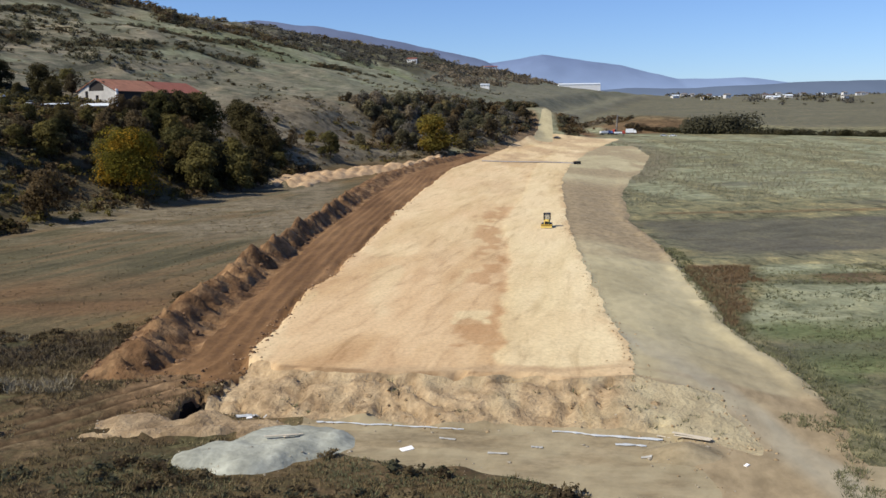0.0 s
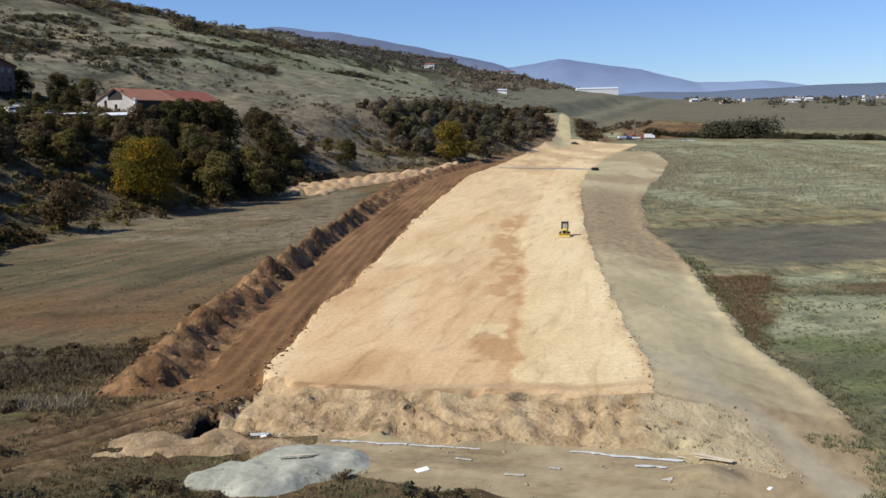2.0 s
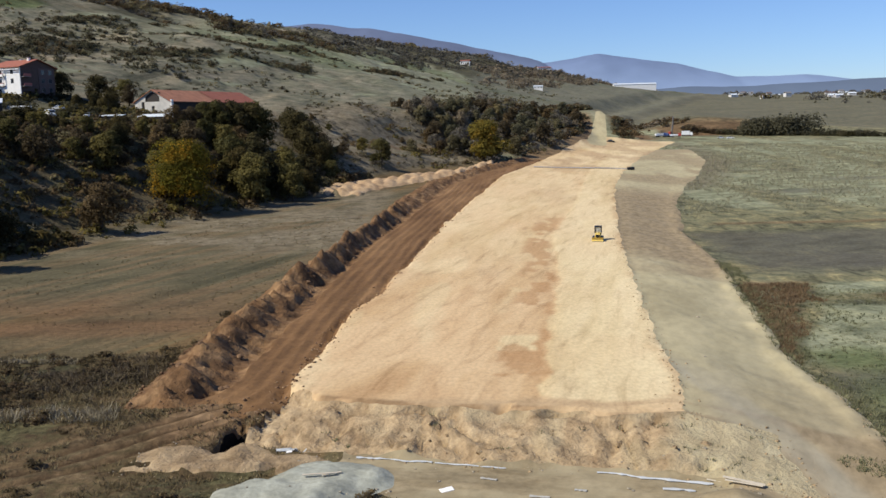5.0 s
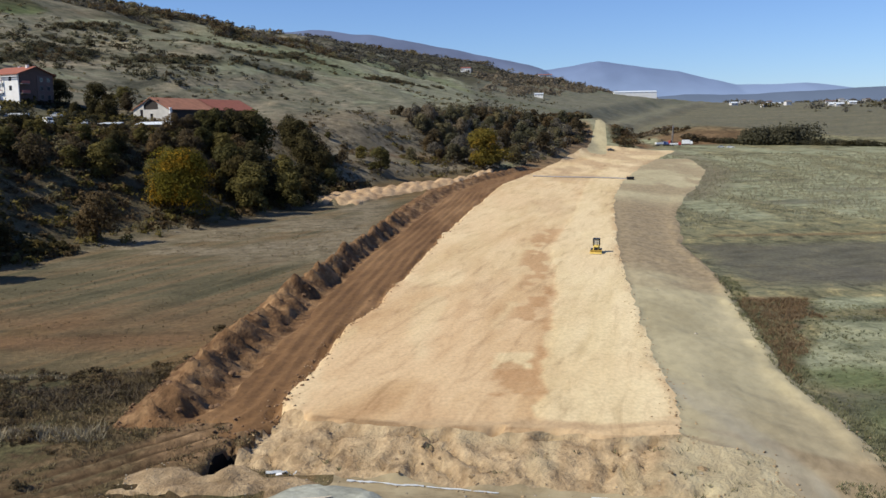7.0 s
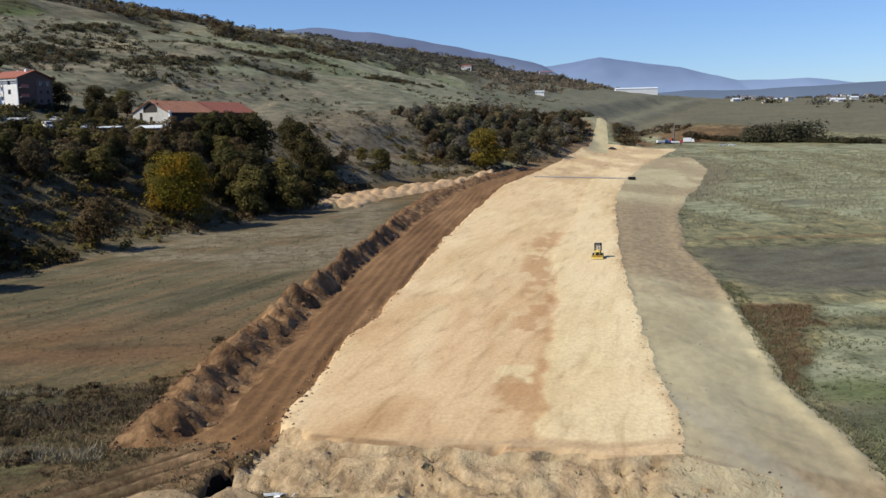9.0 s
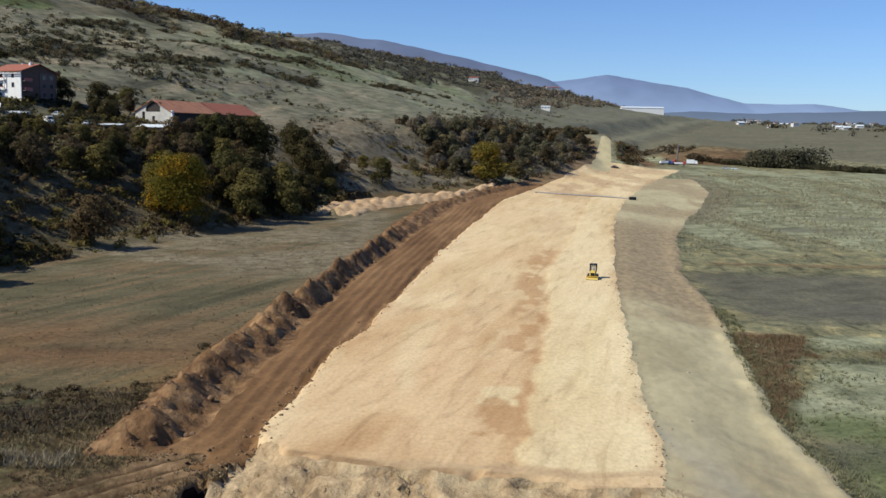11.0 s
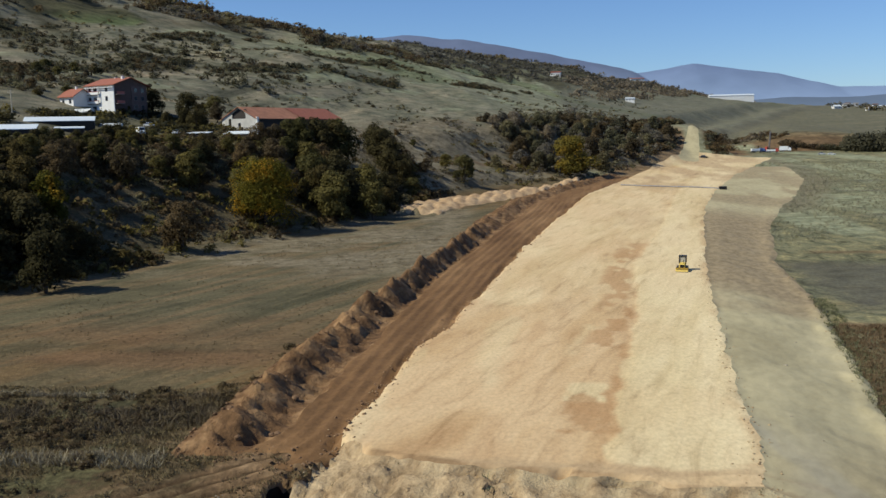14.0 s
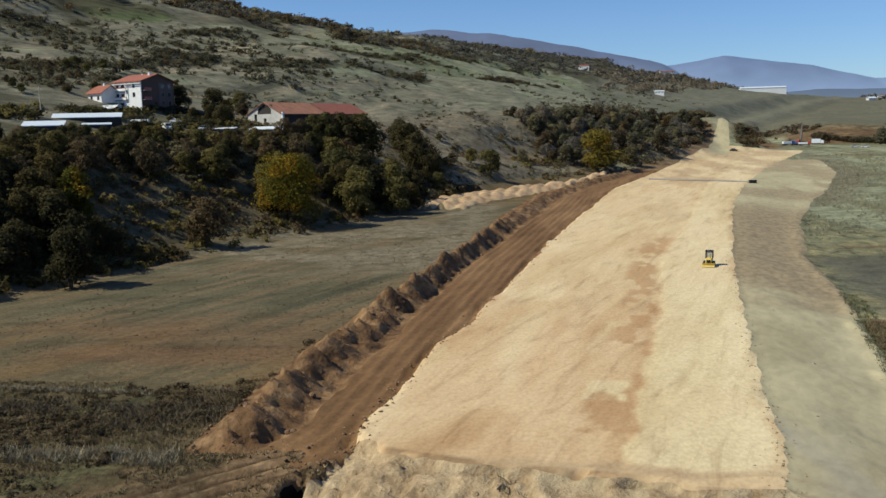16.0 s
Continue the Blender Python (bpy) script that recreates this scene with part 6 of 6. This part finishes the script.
def drill_rig(x, y):
    root = thing("drill_rig", pose(x, y, ground_z(x, y), 0, 0, 30), "tracked blue and red drill rig with a tall mast", "drill rig")
    for s in (-1, 1):
        part("crawler_track", boxed(s * 1.3 - 0.35, s * 1.3 + 0.35, -2.4, 2.4, 0, 0.9, 0.15), BLACK, root)
    part("deck", boxed(-1.5, 1.5, -2.6, 2.8, 0.9, 2.4, 0.1), BLUE, root)
    cb = part("cab", boxed(-1.5, -0.2, -3.2, -1.4, 1.2, 3.4, 0.08), REDPAINT, root)
    part("cab_glass", boxed(-1.4, -0.3, -3.26, -2.0, 2.2, 3.2), GLASS, cb)
    mast = part("mast", bmesh.new(), CONCRETE, root)
    bm = bmesh.new()
    for sx in (-0.35, 0.35):
        for sy in (-0.35, 0.35):
            cyl(bm, (0.6 + sx, -2.6 + sy, 1.0), (1.6 + sx * 0.7, -2.6 + sy * 0.7, 13.0), 0.15, None, 6)
    cyl(bm, (0.6, -2.6, 1.0), (1.6, -2.6, 13.6), 0.2, None, 8)
    bm.to_mesh(mast.data)
    bm.free()
    for k in range(9):
        z = 1.6 + k * 1.25
        o = 0.6 + (z - 1) / 12
        part("brace", cyl(bmesh.new(), (o - 0.34, -2.95, z), (o + 0.42, -2.95, z + 1.1), 0.06, None, 5), STEEL, mast)
    part("counterweight", boxed(-1.3, 1.3, 2.7, 3.4, 1.1, 2.6, 0.1), REDPAINT, root)


def truck(x, y, turn, mat, label, box_h=2.6):
    root = thing("truck", pose(x, y, ground_z(x, y), 0, 0, turn), label, "truck", "vehicles at the site")
    part("chassis", boxed(-0.9, 0.9, -3.4, 3.4, 0.6, 0.95), BLACK, root)
    cb = part("cab", hull([(-3.7, 0.7), (-2.0, 0.7), (-2.0, 2.8), (-3.3, 2.8), (-3.7, 1.7)], 2.3, 0.08, 2), mat, root)
    part("windscreen", boxed(-0.95, 0.95, -3.62, -3.5, 1.75, 2.4), GLASS, cb)
    part("cargo_box", boxed(-1.2, 1.2, -1.8, 3.5, 1.0, 1.0 + box_h, 0.05), WHITECAR, root)
    for sx in (-1, 1):
        for sy in (-2.8, 1.4, 2.6):
            wheel(root, sx * 1.0, sy, 0.5, 0.3)


dozer()
drill_rig(150.0, 603.0)
truck(162.5, 603.0, 75, WHITECAR, "white box truck at the building site")
truck(144.0, 600.0, 100, BLUE, "blue truck at the building site", 1.4)
truck(152.5, 595.0, 80, REDPAINT, "red tipper truck at the building site", 1.0)
car(173.0, 563.0, 70, SILVER, "silver estate car parked at the field edge")
car(177.5, 559.0, 85, WHITECAR, "white car parked at the field edge")
car(98.5, 533.0, 60, BLACK, "small dark car at the foot of the bank")
car(-116.5, 268.0, 40, WHITECAR, "white van parked between the bushes", True)
car(-109.0, 277.0, 10, WHITECAR, "white car parked below the barn")
car(-121.0, 285.0, 60, SILVER, "silver car parked beside the house")

box_ = thing("container", pose(211.0, 600.0, ground_z(211, 600), 0, 0, 15), "white site container on the field edge", "container")
part("shell", boxed(-1.6, 1.6, -1.4, 1.4, 0, 2.8, 0.05), WHITECAR, box_)
for k in range(6):
    part("panel_rib", boxed(-1.45 + k * 0.55, -1.3 + k * 0.55, -1.44, -1.38, 0.2, 2.6), WHITECAR, box_)
part("door", boxed(0.2, 1.1, -1.46, -1.41, 0.1, 2.2), STEEL, box_)


# ---- far buildings ----
def hall(name, x, y, w, d, h, turn, label, roof=None, bays=8, category="hall", sill=0.0):
    root = thing(name, pose(x, y, ground_z(x, y) + sill, 0, 0, turn), label, category)
    part("wall", boxed(-w / 2, w / 2, -d / 2, d / 2, -6 - sill, h), PLASTER, root)
    part("roof", gable_roof(w, d, h, h + d * 0.12, 0.5, 0.3), roof or WHITEMETAL, root)
    for i in range(bays):
        bx_ = -w / 2 + (i + 0.5) * w / bays
        window(root, bx_, -d / 2, h * 0.5, w / bays * 0.4, h * 0.16, "y")


hall("factory", 330.0, 1560.0, 72, 18, 6.0, -3, "long white factory hall on the far slope", None, 0, "factory", 2.0)
hall("white_house", 109.5, 1040.0, 10.0, 8, 3.6, -8, "white house on the hillside meadow", None, 3, "house")
hall("villa", 30.5, 1215.0, 13, 10, 6.5, -8, "large pale villa on the ridge", TILE, 4, "villa")
hall("farmhouse", 168.0, 1500.0, 22, 9, 4.5, 6, "low pale farm building on the hillside", TILE, 5, "house")
for x, y, w in ((905, 1430, 60), (990, 1400, 70)):
    hall("greenhouse", x, y, w, 18, 5, 6, "long white greenhouse on the plain", None, 8, "greenhouse")


def town_house(i):
    root = thing("town_house", pose(0, 0, -500), "small white house of the far town", "house", "houses of the far town")
    w, d, h = (9, 8, 5.5), (11, 9, 6.5), (14, 9, 4)
    w, d, h = (w, d, h)[i]
    part("wall", boxed(-w / 2, w / 2, -d / 2, d / 2, -4, h), TOWNWALL, root)
    part("roof", gable_roof(w, d, h, h + 2.2, 0.5, 0.25), (BAYWALL, CONCRETE, WHITEMETAL)[i], root)
    for k in (-1, 1):
        window(root, k * w * 0.25, -d / 2, 1.4, 1.4, 1.4, "y")
    return root


kinds = [town_house(i) for i in range(3)]
r_town = np.random.default_rng(90)
for i in range(54):
    y = 1450 + 1700 * r_town.random() ** 0.8
    x = y * (0.30 + 0.24 * r_town.random()) + 15
    copy_thing(kinds[int(r_town.integers(3))], pose(x, y, ground_z(x, y), 0, 0, float(r_town.random() * 40 - 20)))
for src in kinds:
    for o in (*src.children_recursive, src):
        bpy.data.objects.remove(o)


# ---- things lying about the works ----
STONE = soil("pale_stone", (0.30, 0.25, 0.18), (0.40, 0.34, 0.25), (0.50, 0.44, 0.34), 1.5, 6)
CLOD = soil("soil_clod", (0.12, 0.072, 0.04), (0.20, 0.12, 0.068), (0.30, 0.195, 0.11), 0.6, 3.0, rel=0.1)


def lump_mesh(name, seed, material, flat=0.7):
    r = random.Random(seed)
    bm = bmesh.new()
    bmesh.ops.create_icosphere(bm, subdivisions=2, radius=1)
    off = Vector((r.random() * 50, r.random() * 50, r.random() * 50))
    for v in bm.verts:
        v.co *= 1 + 0.45 * noise.noise(v.co * 1.3 + off) + 0.2 * noise.noise(v.co * 3.1 + off)
        v.co.z *= flat
    me = bpy.data.meshes.new(name)
    bm.to_mesh(me)
    bm.free()
    me.materials.append(material)
    return me


berm_ob = bpy.data.objects["earth_berm"]
clods = [lump_mesh("clod", 500 + i, CLOD, 0.75) for i in range(6)]
r_clod = random.Random(12)
for i in range(60):
    y = 82 + 200 * r_clod.random() ** 1.7
    s = r_clod.random()
    x = float(berm_o(y)) + (float(berm_i(y)) - float(berm_o(y))) * (0.15 + 0.8 * s)
    k = 0.12 + 0.3 * r_clod.random() ** 2.2
    c = new("clod", clods[r_clod.randrange(6)])
    c.parent = berm_ob
    c.matrix_basis = pose(x, y, ground_z(x, y) + k * 0.15, 0, 0, r_clod.random() * 360) @ Matrix.Diagonal((k * 1.2, k, k, 1))

def loose(name, ids, n, y0, y1, k0, k1, material, seed, label):
    """Crumbs of soil strewn along the outlines between zones, in one mesh."""
    r = np.random.default_rng(seed)
    inside = np.isin(ZONE, ids)
    mid = np.concatenate([np.stack([across[0], across[1]], -1)[inside[across[0], across[1]] != inside[across[0], across[1] + 1]],
                          np.stack([along[0], along[1]], -1)[inside[along[0], along[1]] != inside[along[0] + 1, along[1]]]])
    px, py = cx[mid[:, 0], mid[:, 1]], cy[mid[:, 0], mid[:, 1]]
    ok = np.nonzero((py > y0) & (py < y1))[0]
    pick = r.choice(ok, n)
    x, y = px[pick] + r.normal(0, 0.7, n), py[pick] + r.normal(0, 0.7, n)
    z = height(x, y)
    bm = bmesh.new()
    bmesh.ops.create_icosphere(bm, subdivisions=1, radius=1)
    unit = np.array([v.co[:] for v in bm.verts])
    tri = np.array([[v.index for v in f.verts] for f in bm.faces])
    bm.free()
    k = (k0 + (k1 - k0) * r.random(n) ** 2.5)[:, None, None]
    shape = unit[None] * (1 + 0.35 * r.normal(size=(n, len(unit), 1))) * np.array([1.2, 1.0, 0.7])
    v = shape * k + np.stack([x, y, z + 0.02], -1)[:, None, :]
    f = tri[None] + (np.arange(n) * len(unit))[:, None, None]
    tagged(new(name, mesh_of(name, v.reshape(-1, 3), f.reshape(-1, 3), material, 3)), label, "soil crumbs", "", "stuff")


loose("loose_sand", [1, 4], 600, 60, 200, 0.03, 0.13, SCARP, 601, "loose crumbs of tan sand along the road edge")
loose("loose_topsoil", [2, 3], 900, 66, 230, 0.04, 0.2, CLOD, 602, "loose crumbs of brown topsoil beside the berm")
loose("loose_gravel", [7, 9, 6], 300, 50, 80, 0.02, 0.08, STONE, 603, "loose crumbs of stone round the track")
loose("slope_crumbs", [5], 420, 45, 200, 0.03, 0.14, SCARP, 604, "loose crumbs of soil along the side slope")
slope_ob = bpy.data.objects["end_slope"]
lumps = [lump_mesh("clod", 540 + i, SCARP, 0.8) for i in range(5)]
for i in range(34):
    x = -16.5 + 37 * r_clod.random()
    q = r_clod.random()
    y = float(head(x)) * (1 - q) + float(toe(x)) * q - 0.3
    k = 0.10 + 0.28 * r_clod.random() ** 2
    c = new("clod", lumps[r_clod.randrange(5)])
    c.parent = slope_ob
    c.matrix_basis = pose(x, y, ground_z(x, y) - k * 0.3, 0, 0, r_clod.random() * 360) @ Matrix.Diagonal((k * 1.3, k, k * 0.9, 1))

stones = [lump_mesh("stone", 520 + i, STONE, 0.6) for i in range(4)]
for i in range(26):
    x, y = -16 + 42 * r_clod.random(), 57 + 12 * r_clod.random()
    k = 0.05 + 0.1 * r_clod.random() ** 2
    st = new("stone", stones[r_clod.randrange(4)])
    st.matrix_basis = pose(x, y, ground_z(x, y) + k * 0.2, 0, 0, r_clod.random() * 360) @ Matrix.Diagonal((k * 1.3, k, k, 1))
    tagged(st, "small pale stone on the dirt track", "stone", "stones on the track")
for i in range(16):
    x, y = 22 + 22 * r_clod.random(), 62 + 90 * r_clod.random()
    if not float(road_r(y)) + 1 < x < float(pale_r(y)) - 1:
        continue
    k = 0.07 + 0.12 * r_clod.random() ** 2
    st = new("stone", stones[r_clod.randrange(4)])
    st.matrix_basis = pose(x, y, ground_z(x, y) + k * 0.2, 0, 0, r_clod.random() * 360) @ Matrix.Diagonal((k * 1.3, k, k, 1))
    tagged(st, "small loose stone on the pale slope", "stone", "stones on the slope")


def strip(name, a, b, w, thick, material, label, category, bend=0.35, rag=0.85, seed=1, n=None):
    """A long limp strip lying on the ground from a to b."""
    r = random.Random(seed)
    length = math.dist(a, b)
    n = n or max(6, int(length / 0.35))
    nx, ny = -(b[1] - a[1]) / length, (b[0] - a[0]) / length
    bm = bmesh.new()
    rows = []
    for i in range(n + 1):
        k = i / n
        o = bend * noise.noise(Vector((k * length * 0.4, seed, 0)))
        ww = w * (1 - rag * r.random())
        cx_, cy_ = a[0] + (b[0] - a[0]) * k + nx * o, a[1] + (b[1] - a[1]) * k + ny * o
        row = []
        for j in (-0.5, -0.15, 0.2, 0.5):
            x, y = cx_ + nx * ww * j, cy_ + ny * ww * j
            z = ground_z(x, y) + 0.03 + thick * (0.4 + 0.6 * r.random()) * (1 if abs(j) < 0.3 else 0.3)
            row.append(bm.verts.new((x, y, z)))
        rows.append(row)
    for i in range(n):
        for j in range(3):
            bm.faces.new((rows[i][j], rows[i][j + 1], rows[i + 1][j + 1], rows[i + 1][j]))
    r_ = bmesh.ops.extrude_face_region(bm, geom=list(bm.faces))
    bmesh.ops.translate(bm, verts=[e for e in r_["geom"] if isinstance(e, bmesh.types.BMVert)], vec=(0, 0, 0.03))
    bmesh.ops.recalc_face_normals(bm, faces=bm.faces)
    ob = part(name, bm, material)
    return tagged(ob, label, category, "white sheeting at the foot of the slope" if "sheet" in name else "")


strip("plastic_sheet", (-8.0, 69.9), (-2.0, 68.6), 0.38, 0.05, PLASTIC, "strip of crumpled white plastic sheeting", "sheeting", seed=3)
strip("plastic_sheet", (-1.8, 68.5), (3.6, 67.1), 0.24, 0.05, PLASTIC, "thin strip of white plastic sheeting", "sheeting", 0.1, seed=4)
strip("plastic_sheet", (10.3, 65.8), (14.8, 64.5), 0.5, 0.07, PLASTIC, "strip of crumpled white plastic sheeting", "sheeting", seed=5)
strip("plastic_sheet", (14.6, 64.6), (18.2, 63.4), 0.8, 0.1, PLASTIC, "wide crumpled end of white plastic sheeting", "sheeting", seed=6)
strip("plastic_sheet", (14.4, 62.6), (16.6, 62.2), 0.5, 0.08, PLASTIC, "torn scrap of white plastic sheeting", "sheeting", seed=7)
strip("plastic_sheet", (-14.6, 71.2), (-12.2, 71.6), 0.6, 0.15, PLASTIC, "torn scrap of white plastic sheeting", "sheeting", seed=8)

for k, (x, y, w) in enumerate(((2.2, 65.2, 0.6), (5.6, 61.9, 0.7), (8.6, 62.7, 0.4), (15.9, 59.8, 0.35), (-16.0, 72.4, 0.6))):
    strip("plastic_scrap", (x - w, y + 0.1), (x + w, y - 0.15), 0.34, 0.05, DUSTYPLASTIC, "torn dusty scrap of plastic on the track", "sheeting", 0.2, 0.5, 30 + k, 6)


def plank(x, y, length, w, turn, tilt, label):
    root = tagged(part("plank", boxed(-length / 2, length / 2, -w / 2, w / 2, 0, 0.06, 0.01), TIMBER), label, "plank", "planks beside the track")
    root.matrix_basis = pose(x, y, ground_z(x, y) + 0.14, 0, tilt, turn)


plank(18.4, 63.9, 1.0, 0.3, -20, 3, "short pale wooden plank on the soil")
plank(20.2, 62.8, 2.9, 0.32, -30, 2, "long pale wooden plank on the soil")
plank(20.1, 62.5, 2.6, 0.2, -27, 1, "long pale wooden plank on the soil")
plank(-10.2, 64.6, 2.4, 0.22, 14, 3, "pale wooden plank lying on grey gravel")
plank(-9.3, 64.9, 1.6, 0.18, 35, 4, "pale wooden plank lying on grey gravel")
for x, y, s, turn in ((-0.9, 63.4, 0.5, 20), (22.4, 58.0, 0.22, 40), (-13.5, 71.0, 0.25, 10)):
    sl = tagged(part("slab", boxed(-s, s, -s * 0.6, s * 0.6, 0, 0.1, 0.03), PLASTER), "broken white concrete slab on the track", "slab", "broken slabs")
    sl.matrix_basis = pose(x, y, ground_z(x, y) - 0.03, 4, -5, turn)

pipe = thing("drain_pipe", pose(0, 0, 0), "black drain pipe laid across the road bed", "pipe")
p0, p1 = Vector((36.0, 366.0)), Vector((70.5, 345.5))
for k in range(6):
    a, b = p0.lerp(p1, k / 6), p0.lerp(p1, (k + 0.985) / 6)
    part("pipe_length", cyl(bmesh.new(), (a.x, a.y, ground_z(a.x, a.y) + 0.25), (b.x, b.y, ground_z(b.x, b.y) + 0.25), 0.28, None, 12), STEEL, pipe)
part("end_block", boxed(69.8, 72.4, 344.4, 346.2, ground_z(71, 345) - 0.3, ground_z(71, 345) + 1.1, 0.08), BLACK, pipe)
